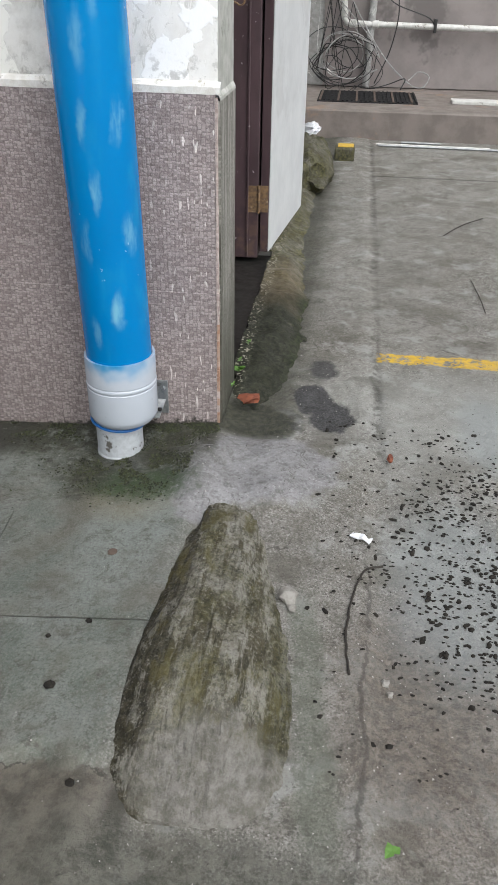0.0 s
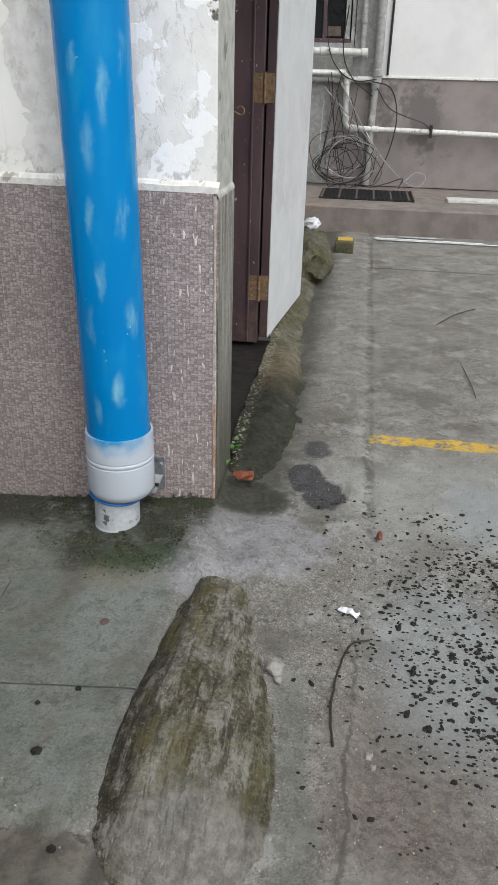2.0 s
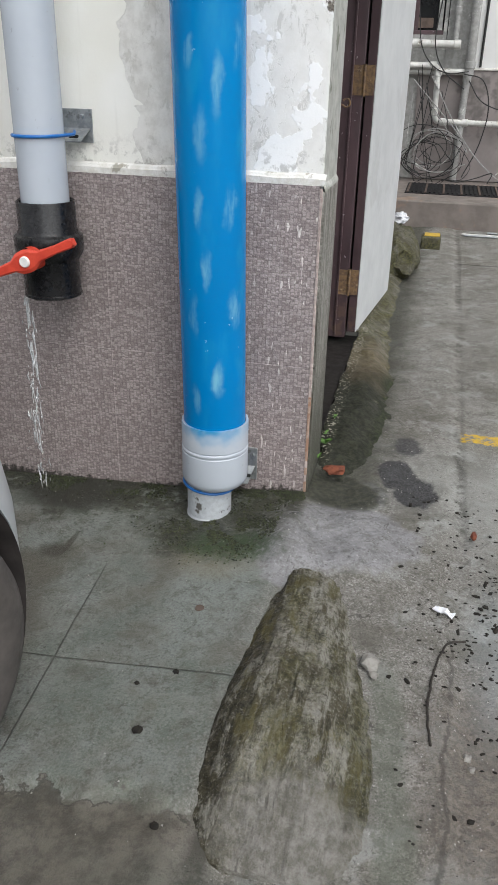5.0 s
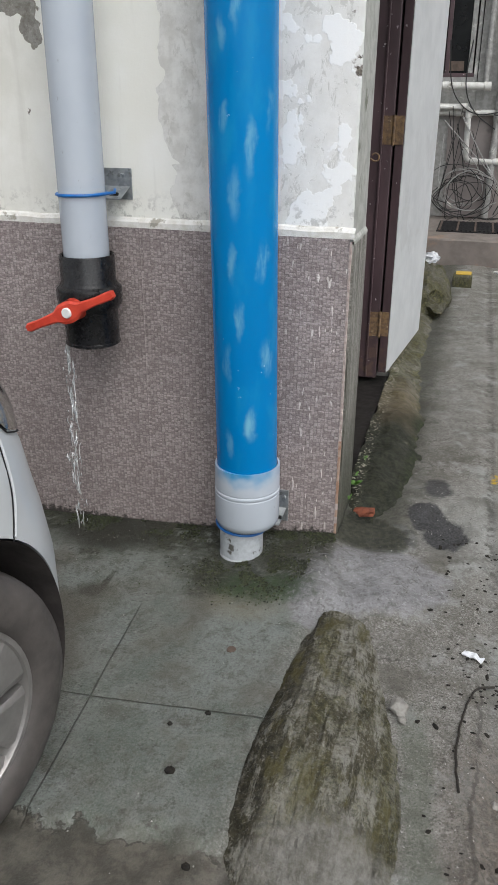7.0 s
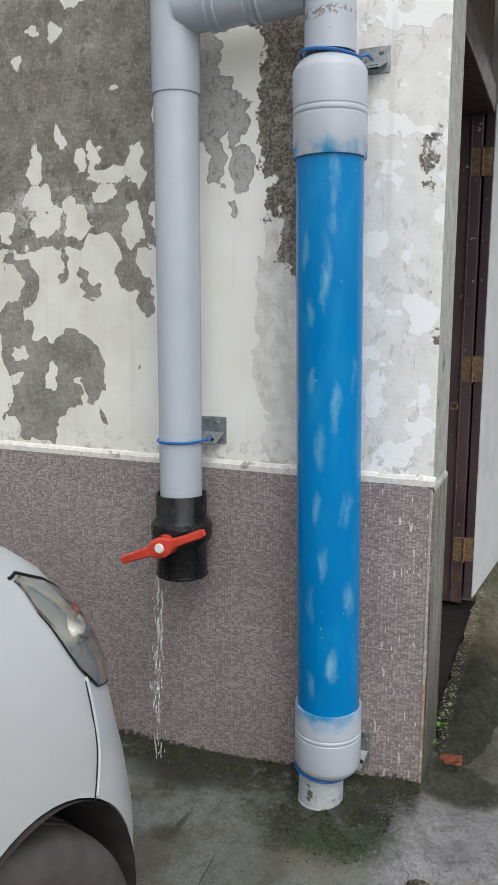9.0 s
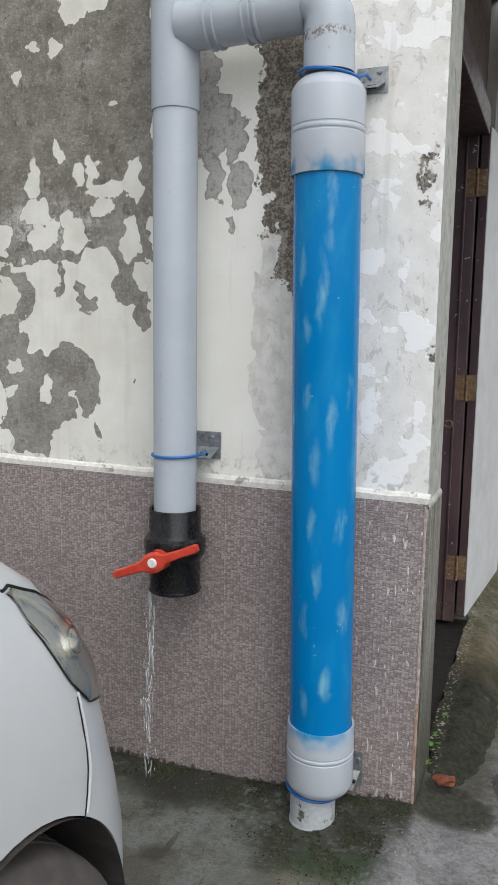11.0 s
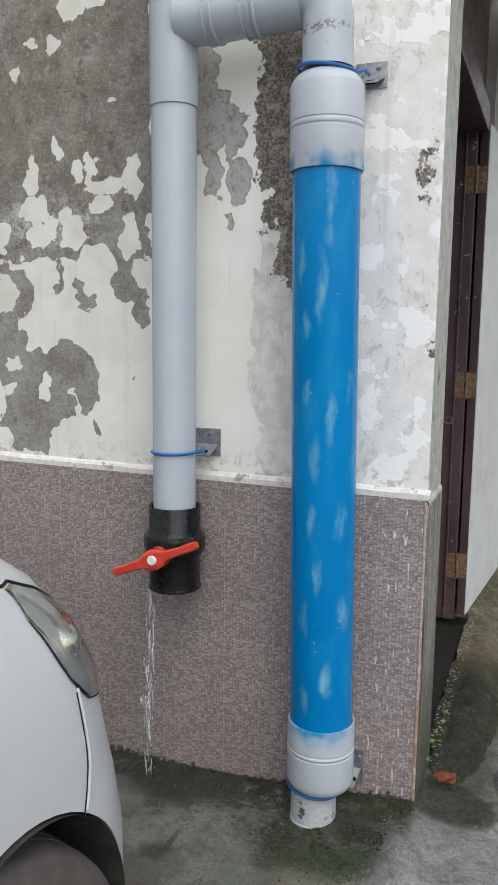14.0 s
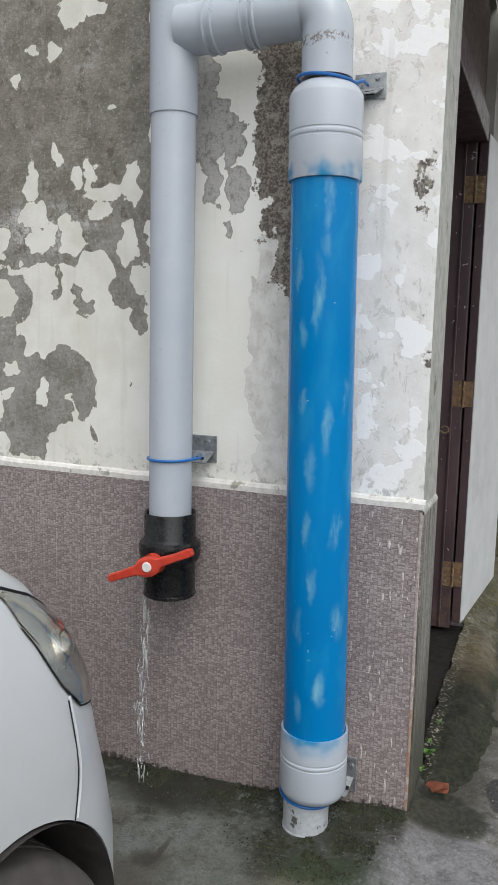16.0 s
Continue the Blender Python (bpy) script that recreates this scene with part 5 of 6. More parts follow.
def build_wheel(parent, x, y, z, steer, R=0.280, side=1):
    m = Matrix.Translation((x, y, z)) @ Matrix.Rotation(radians(steer), 4, "Z") @ Matrix.Rotation(radians(90 * side), 4, "Y")
    tyre = [(0.186, 0.002), (0.193, 0.012), (0.202, 0.016), (0.222, 0.020), (0.248, 0.014), (R - 0.010, 0.002), (R - 0.003, -0.012), (R, -0.035)]
    for k in range(4):
        h = -0.045 - k * 0.027
        tyre += [(R, h), (R - 0.006, h - 0.002), (R - 0.006, h - 0.007), (R, h - 0.009)]
    tyre += [(R - 0.003, -0.150), (R - 0.012, -0.160), (0.21, -0.172), (0.186, -0.160)]
    wheel = thing("wheel", "", "")
    for key in ("label", "category"):
        if key in wheel:
            del wheel[key]
    wheel.parent = parent
    bm = lathe(tyre, seg=72)
    bmesh.ops.transform(bm, matrix=m, verts=bm.verts)
    part("tyre", bm, TYRE, wheel, "worn dusty tyre", True)
    bm = lathe([(0.189, 0.0), (0.187, 0.006), (0.178, 0.006), (0.172, -0.004), (0.170, -0.10), (0.12, -0.105), (0.0, -0.105)], seg=60)
    bmesh.ops.transform(bm, matrix=m, verts=bm.verts)
    part("rim", bm, ALLOY, wheel, "grey alloy rim", True)
    for s in range(8):
        a = 2 * math.pi * s / 8 + 0.35
        bm = bmesh.new()
        rows = []
        for rr, w, h in ((0.028, 0.012, 0.010), (0.06, 0.022, 0.012), (0.10, 0.033, 0.010), (0.135, 0.046, 0.006), (0.160, 0.059, 0.002), (0.176, 0.068, 0.0)):
            rows.append([bm.verts.new((rr, t * w, hh)) for t, hh in ((-1, h - 0.03), (-1, h - 0.006), (-0.7, h), (0.7, h), (1, h - 0.006), (1, h - 0.03))])
        for p, q in zip(rows, rows[1:]):
            for j in range(6):
                bm.faces.new((p[j], p[(j + 1) % 6], q[(j + 1) % 6], q[j]))
        bm.faces.new(rows[0]), bm.faces.new(rows[-1])
        bmesh.ops.transform(bm, matrix=m @ Matrix.Rotation(a, 4, "Z"), verts=bm.verts)
        part("spoke", bm, ALLOY, wheel)
    bm = lathe([(0.0, 0.018), (0.024, 0.016), (0.034, 0.010), (0.036, -0.02)], seg=28)
    bmesh.ops.transform(bm, matrix=m, verts=bm.verts)
    part("hub_cap", bm, ALLOY, wheel, smooth=True)


def build_car():
    car = thing("car", "white compact car parked with its nose towards the wall", "car")
    bm = bmesh.new()
    rings = []
    levels = [0.10, 0.14, 0.20, 0.30, 0.40, 0.46, 0.50, 0.55, 0.59, 0.63, 0.675, 0.72, 0.76, 0.80, 0.835, 0.865, 0.885, 0.905, 0.925]
    for z in levels:
        rings.append([bm.verts.new(p) for p in car_outline(z, car_inset(z))])
    n = len(rings[0])
    for k in range(1, 7):
        s = 1 - k / 7
        rings.append([bm.verts.new((CAR_MID + (v.co.x - CAR_MID) * s, -2.6 + (v.co.y + 2.6) * (1 - 0.12 * k), v.co.z + 0.055 * (1 - s * s))) for v in rings[len(levels) - 1]])
    for a, b in zip(rings, rings[1:]):
        for i in range(n):
            bm.faces.new((a[i], a[(i + 1) % n], b[(i + 1) % n], b[i]))
    bm.faces.new(rings[0]), bm.faces.new(rings[-1])
    body = part("body", bm, CARPAINT, car, "glossy white car body", True)
    wells = ((-1.235, 0.280, 0.300), (-3.60, 0.280, 0.300))
    cut = bmesh.new()
    for y, z, r in wells:
        for x0, x1 in ((CAR_SIDE - 0.34, CAR_SIDE + 0.1), (2 * CAR_MID - CAR_SIDE - 0.1, 2 * CAR_MID - CAR_SIDE + 0.34)):
            ends = []
            for x in (x0, x1):
                ends.append([cut.verts.new((x, y + r * math.cos(2 * math.pi * k / 56), z + r * math.sin(2 * math.pi * k / 56))) for k in range(56)])
            for k in range(56):
                j = (k + 1) % 56
                cut.faces.new((ends[0][k], ends[0][j], ends[1][j], ends[1][k]))
            cut.faces.new(ends[0]), cut.faces.new(ends[1])
    cutter = mesh_object("arch_cutter", cut, TRIM)
    mod = body.modifiers.new("arches", "BOOLEAN")
    mod.operation, mod.solver, mod.object = "DIFFERENCE", "EXACT", cutter
    bpy.context.view_layer.update()
    cutme = bpy.data.meshes.new_from_object(body.evaluated_get(bpy.context.evaluated_depsgraph_get()))
    body.modifiers.clear()
    body.data = cutme
    bpy.data.objects.remove(cutter)
    for y, z, r in wells:
        for sx in (1, -1):
            xa = CAR_MID + sx * (CAR_MID - CAR_SIDE) * -1
            bm = bmesh.new()
            rows = []
            for d in (0.030, 0.06, 0.2, 0.33):
                rr = r - 0.006 if d > 0.03 else r - 0.004
                rows.append([bm.verts.new((xa - sx * d, y + rr * math.cos(a), z + rr * math.sin(a))) for a in np.linspace(-0.50, math.pi + 0.50, 40)])
            for p, q in zip(rows, rows[1:]):
                for k in range(39):
                    bm.faces.new((p[k], p[k + 1], q[k + 1], q[k]))
            bm.faces.new(rows[-1])
            part("arch_liner", bm, LINER, car, "black wheel arch liner", True)
    for y in (-1.255, -3.60):
        za, zb = ground_height(CAR_SIDE - 0.16, y) + 0.280, ground_height(2 * CAR_MID - CAR_SIDE + 0.16, y) + 0.280
        build_wheel(car, CAR_SIDE - 0.075, y, za, -14 if y > -2 else 0)
        build_wheel(car, 2 * CAR_MID - CAR_SIDE + 0.075, y, zb, -14 if y > -2 else 0, side=-1)

    # headlights, mirrored
    def lamp(mirror):
        low = lambda th: float(np.interp(th, (4, 12, 20, 45, 75), (0.835, 0.725, 0.680, 0.635, 0.610)))
        high = lambda th: float(np.interp(th, (4, 12, 30, 50, 75), (0.880, 0.884, 0.860, 0.815, 0.750)))
        flip = (lambda p: Vector((2 * CAR_MID - p.x, p.y, p.z))) if mirror else (lambda p: p)

        def sheet(out0, out1, n=26, mv=9):
            bm = bmesh.new()
            g = []
            for i in range(n + 1):
                th = 4 + 71 * i / n
                row = []
                for j in range(mv + 1):
                    s = j / mv
                    e = min(1, 4 * s, 4 * (1 - s), 4 * i / n + 0.15, 4 * (1 - i / n) + 0.15)
                    row.append(bm.verts.new(flip(car_corner(th, low(th) + (high(th) - low(th)) * s, out0 + (out1 - out0) * e))))
                g.append(row)
            for p, q in zip(g, g[1:]):
                for j in range(mv):
                    bm.faces.new((p[j], p[j + 1], q[j + 1], q[j]))
            return bm, g

        bm, _ = sheet(0.002, 0.004)
        lamp_ob = part("headlight", bm, LAMPBOWL, car, "clear headlight with a chrome reflector", True)
        bm, g = sheet(0.006, 0.017)
        back = [[bm.verts.new(v.co + (Vector((CAR_MID, v.co.y - 0.6, v.co.z)) - v.co).normalized() * 0.003) for v in row] for row in g]
        for p, q in zip(back, back[1:]):
            for j in range(len(p) - 1):
                bm.faces.new((p[j + 1], p[j], q[j], q[j + 1]))
        rim = g[0] + [r[-1] for r in g[1:]] + list(reversed(g[-1][:-1])) + [r[0] for r in reversed(g[1:-1])]
        rim2 = back[0] + [r[-1] for r in back[1:]] + list(reversed(back[-1][:-1])) + [r[0] for r in reversed(back[1:-1])]
        for i in range(len(rim)):
            k = (i + 1) % len(rim)
            bm.faces.new((rim[i], rim[k], rim2[k], rim2[i]))
        lens = part("lens", bm, LENS, lamp_ob, "clear plastic lens", True)
        lens.visible_shadow = False
        edge = [flip(car_corner(th, low(th) - 0.004, 0.003)) for th in np.linspace(4, 75, 40)]
        part("lamp_seam", tube(edge, 0.0016, 6), TRIM, lamp_ob)
        bulb = flip(car_corner(26, 0.77, -0.02))
        part("reflector_bowl", lump(bulb, (0.045, 0.045, 0.035), 3, 0.05, 2, 3), LAMPBOWL, lamp_ob, smooth=True)
        top = [flip(car_corner(th, high(th) + 0.004, 0.002)) for th in np.linspace(2, 75, 40)]
        part("bonnet_gap", tube(top, 0.0035, 6), TRIM, car, "dark gap along the bonnet")
        gap = [car_corner(13, 0.70, 0.001), car_corner(10, 0.65, 0.001), car_corner(8, 0.60, 0.001), car_corner(5, 0.56, 0.001), car_corner(1, 0.52, 0.001)]
        part("bumper_gap", tube(curve_points([flip(p) for p in gap], 5), 0.0012, 6), TRIM, car, "dark gap between wing and bumper")
        lip = [flip(car_corner(th + 1.4, z, 0.001)) for th, z in ((13, 0.705), (10, 0.65), (8, 0.60), (5, 0.56), (1, 0.525))]
        part("bumper_edge", tube(curve_points(lip, 5), 0.0034, 8), CARPAINT, car, "rounded edge of the bumper", True)

    lamp(False)
    lamp(True)
    # cabin
    bm = bmesh.new()
    rows = []
    for s, z in ((0.0, 0.98), (0.35, 1.16), (0.7, 1.34), (0.92, 1.42)):
        w = 0.66 - 0.12 * s
        y0, y1 = -1.72 - 0.62 * s, -4.22 + 0.30 * s
        rows.append([bm.verts.new((CAR_MID + sx * w, y, z)) for sx, y in ((1, y0), (1, (y0 + y1) / 2), (1, y1), (-1, y1), (-1, (y0 + y1) / 2), (-1, y0))])
    for p, q in zip(rows, rows[1:]):
        for k in range(6):
            bm.faces.new((p[k], p[(k + 1) % 6], q[(k + 1) % 6], q[k]))
    part("cabin_glass", bm, WINDOW, car, "dark car windows")
    part("roof", box(CAR_MID - 0.57, CAR_MID + 0.57, -3.98, -2.28, 1.41, 1.475, 0.03), CARPAINT, car, smooth=True)
    for sx in (1, -1):
        for ya, yb in ((-1.72, -2.30), (-2.95, -3.05), (-4.20, -3.92)):
            part("pillar", tube([(CAR_MID + sx * 0.665, ya, 0.97), (CAR_MID + sx * 0.56, yb, 1.43)], 0.03, 8), CARPAINT, car, smooth=True)
    part("grille", box(CAR_MID - 0.42, CAR_MID + 0.42, CAR_FRONT - 0.03, CAR_FRONT + 0.002, 0.28, 0.40, 0.01), TRIM, car, "black grille")


build_car()


# ---- the far end of the yard ----
def build_far():
    made_before = set(bpy.data.objects)
    step = mesh_object("step", box(-6.0, 9.0, 4.70, 6.5, -0.3, 0.195, 0.012), STEP)
    tagged(step, "long worn concrete step along the far wall", "step", kind="structure")
    low = mesh_object("wall_far", box(-0.05, 9.0, 7.0, 7.3, 0.19, 1.255), FARTAUPE)
    tagged(low, "far wall, taupe below and pale grey above", "wall", kind="structure")
    part("upper_wall", box(0.50, 9.0, 7.004, 7.3, 1.275, 6.0), FARWHITE, low, "pale grey painted wall")
    part("band", box(0.46, 9.0, 6.985, 7.3, 1.253, 1.277, 0.004), LEDGE, low, "white band between the two colours")
    part("low_wall", box(-6.0, -0.05, 7.02, 7.3, 0.19, 1.30), OLDPIPE, low, "bare grey render behind the pipes")
    part("mid_wall", box(0.20, 0.50, 7.03, 7.3, 1.255, 6.0), OLDPIPE, low, "bare grey render behind the pipes")
    part("sill_wall", box(-6.0, 0.20, 7.03, 7.3, 1.255, 1.57), OLDPIPE, low, "bare grey render below the window")
    part("head_wall", box(-6.0, 0.20, 7.03, 7.3, 2.75, 6.0), OLDPIPE, low)
    part("jamb_wall", box(-6.0, -1.0, 7.03, 7.3, 1.57, 2.75), OLDPIPE, low)
    win = thing("window_1", "dark window with a brown wooden frame", "window", kind="structure")
    part("window_frame", box(0.165, 0.20, 7.05, 7.12, 1.57, 2.75, 0.004), OLDPIPE, win)
    part("window_frame", box(-1.0, 0.165, 7.05, 7.12, 1.57, 1.61, 0.004), BROWN, win)
    part("window_frame", box(0.10, 0.150, 7.06, 7.12, 1.61, 2.75, 0.004), OLDPIPE, win)
    part("window_frame", box(-0.13, -0.09, 7.06, 7.12, 1.61, 2.75, 0.004), BROWN, win)
    part("window_frame", box(-1.0, 0.165, 7.05, 7.12, 2.68, 2.75, 0.004), BROWN, win)
    part("pane", box(-0.09, 0.10, 7.085, 7.092, 1.61, 2.68), WINDOW, win)
    part("pane", box(-1.0, -0.13, 7.085, 7.092, 1.61, 2.68), WINDOW, win)
    part("shelf", box(-0.09, 0.06, 7.06, 7.08, 1.63, 1.72, 0.003), BOARD, win, "yellowed board standing in the window")
    back = mesh_object("wall_end", box(-6.0, 9.0, 7.6, 7.8, -0.3, 6.0), DARK)
    tagged(back, "wall of the room behind the window, its shade put into a dark colour", "wall", kind="structure")

    def run(name, label, pts, radius, material, collars=()):
        ob = thing(name, label, "pipe", "wall pipes")
        part("pipe_run", tube(pts, radius, 16), material, ob, smooth=True)
        for c, axis in collars:
            part("collar", lathe([(radius, -0.035), (radius + 0.007, -0.03), (radius + 0.007, 0.03), (radius, 0.035)], c, 20, axis), material, ob, smooth=True)
        return ob

    run("water_pipe", "thick dirty white plastic pipe along the far wall", [(-1.2, 6.90, 1.500), (0.335, 6.90, 1.480)], 0.037, PVC, [((0.315, 6.90, 1.48), "x"), ((-0.10, 6.90, 1.485), "x")])
    run("water_pipe", "dirty white plastic pipe bending down to the lower wall", [(-1.2, 6.90, 1.300), (0.12, 6.90, 1.290), (0.148, 6.90, 1.262), (0.150, 6.90, 0.82), (0.175, 6.90, 0.775), (0.21, 6.90, 0.768), (4.5, 6.90, 0.70)], 0.029, PVC,
        [((0.10, 6.90, 1.29), "x"), ((0.150, 6.90, 1.22), "z"), ((0.150, 6.90, 0.86), "z"), ((0.24, 6.90, 0.768), "x"), ((0.46, 6.90, 0.764), "x")])
    run("water_pipe", "second white pipe behind the bundle of cables", [(-1.2, 6.96, 1.235), (0.42, 6.96, 1.235)], 0.03, PVC, [((0.05, 6.96, 1.235), "x")])
    run("down_pipe", "weathered grey down pipe on the far wall", [(0.455, 6.93, 1.20), (0.470, 6.93, 2.0), (0.49, 6.93, 5.8)], 0.045, OLDPIPE, [((0.46, 6.93, 1.3), "z"), ((0.475, 6.93, 2.05), "z")])
    run("down_pipe", "peeling white down pipe standing on the step", [(0.395, 6.92, 0.19), (0.42, 6.92, 0.75), (0.445, 6.92, 1.24)], 0.036, OLDPIPE, [((0.42, 6.92, 0.75), "z"), ((0.44, 6.92, 1.18), "z")])
    run("down_pipe", "narrow grey conduit on the far wall", [(0.29, 6.95, 1.50), (0.300, 6.95, 1.9), (0.31, 6.95, 5.8)], 0.028, OLDPIPE, [((0.297, 6.95, 1.78), "z")])
    run("down_pipe", "dark cable duct beside the down pipe", [(0.56, 6.985, 1.28), (0.585, 6.985, 5.8)], 0.012, CABLE)
    # loose cables
    rnd = random.Random(12)
    for k in range(13):
        ob = thing("cable", "loose black cable hanging in loops on the far wall", "cable", "loose cables")
        r = rnd.uniform(0.12, 0.30)
        cx, cz = rnd.uniform(0.02, 0.30), rnd.uniform(0.36, 0.56)
        a0, turns = rnd.uniform(0, 6), rnd.uniform(0.7, 1.4)
        pts = [(rnd.uniform(-0.1, 0.3), 6.86, rnd.uniform(0.9, 1.3))]
        n = int(10 * turns)
        pts += [(cx + r * math.cos(a0 + turns * 6.28 * i / n) * rnd.uniform(0.75, 1.2), 6.84 - 0.10 * rnd.random(), max(0.215, cz + 0.75 * r * math.sin(a0 + turns * 6.28 * i / n))) for i in range(n)]
        part("cable_run", tube(curve_points(pts, 5), rnd.choice((0.0035, 0.0045, 0.006)), 6), CABLE if k % 4 else OLDPIPE, ob, smooth=True)
    for k, pts in enumerate((
            [(0.46, 6.86, 1.16), (0.62, 6.86, 0.96), (0.98, 6.88, 0.83), (1.04, 6.88, 0.72), (1.05, 6.88, 0.80)],
            [(0.40, 6.85, 1.22), (0.60, 6.85, 1.16), (0.68, 6.85, 0.90), (0.62, 6.85, 0.55), (0.48, 6.82, 0.24)],
            [(0.10, 6.86, 1.20), (0.30, 6.85, 0.85), (0.55, 6.83, 0.50), (0.80, 6.80, 0.27), (0.95, 6.75, 0.22), (1.02, 6.76, 0.32), (0.92, 6.80, 0.36), (0.82, 6.80, 0.28)],
            [(0.28, 6.80, 0.215), (0.45, 6.72, 0.205), (0.62, 6.78, 0.24), (0.78, 6.74, 0.30), (0.74, 6.6, 0.22)],
            [(-0.08, 6.86, 1.9), (-0.04, 6.86, 1.5), (0.08, 6.86, 1.3), (0.25, 6.86, 1.22), (0.45, 6.86, 1.24)],
            [(0.14, 6.86, 1.9), (0.10, 6.86, 1.5), (0.20, 6.86, 1.25), (0.42, 6.86, 1.08)])):
        ob = thing("cable", "black cable hanging from the pipes on the far wall", "cable", "loose cables")
        part("cable_run", tube(curve_points(pts, 8), 0.006, 6), CABLE if k != 2 else OLDPIPE, ob, smooth=True)
    # the far wall and all that hangs on it, moved to its true distance
    for ob in set(bpy.data.objects) - made_before - {step}:
        if ob.type == "MESH":
            for v in ob.data.vertices:
                x, y, z = v.co
                v.co = (0.9105 * x - 0.0273 * (z - 1.0) * (1.0 if 1.9 > z else 0.9 / max(0.9, z - 1.0)) + 0.0116, 6.15 + (y - 7.0) * 0.91, 0.9105 * z + 0.0306)
    part("clip", box(0.955, 0.98, 6.02, 6.12, 0.67, 0.78, 0.004), CABLE, step, "black clip round the pipe")
    # grating let into the step
    grate = thing("drain_grate", "rusty dark grating lying on the step", "grate", at=(0, 0, 0))
    part("grate_frame", box(-0.01, 0.83, 5.12, 5.82, 0.195, 0.202, 0.002), TRIM, grate)
    for k in range(22):
        x = -0.01 + k * 0.0385
        part("bar", box(x + 0.015, x + 0.032, 5.15, 5.79, 0.202, 0.209), BOARD if k % 4 == 0 else TRIM, grate)
    # rods, boards and stones
    for k, (x0, y0, x1, y1) in enumerate(((0.50, 4.47, 1.36, 4.45), (0.70, 4.58, 1.0, 4.57), (0.52, 4.42, 1.8, 4.40))):
        ob = mesh_object("metal_rod", tube([(x0, y0, -0.010), (x1, y1, -0.010)], 0.008, 10), ZINC if k else PVC, True)
        tagged(ob, "thin pale metal rod lying on the concrete", "rod", "loose rods")
    tagged(mesh_object("plank", box(1.12, 2.2, 5.22, 5.40, 0.195, 0.22, 0.004), PVC), "grey-white board lying on the step", "plank")
    ob = mesh_object("boulder", lump((0.03, 3.22, 0.06), (0.17, 0.48, 0.18), 2.0, 0.30, 2.5, 4), ROCK, True)
    tagged(ob, "rounded grey boulder with moss beside the side wall", "boulder")
    tagged(mesh_object("plastic_bag", lump((0.055, 3.32, 0.275), (0.05, 0.09, 0.035), 5, 0.5, 4, 3), FOIL, True), "crumpled white plastic bag on the boulder", "bag")
    ob = thing("paint_block", "small dark block with a yellow painted top", "block")
    part("block", box(0.20, 0.34, 3.78, 3.96, -0.02, 0.075, 0.012), ROCK, ob)
    part("top_paint", box(0.22, 0.33, 3.83, 3.95, 0.075, 0.080, 0.002), YELLOW, ob, "flaking yellow paint")
    for k, pts in enumerate(([(0.82, 2.08, -0.012), (0.93, 2.25, 0.0), (1.06, 2.44, -0.01)], [(0.90, 1.05, -0.015), (0.895, 1.2, -0.01), (0.885, 1.42, -0.014)])):
        tagged(mesh_object("twig", tube(curve_points(pts, 5), 0.0028 if k == 0 else 0.0018, 6), TWIG, True), "thin dark twig lying on the concrete", "twig", "twigs")


build_far()


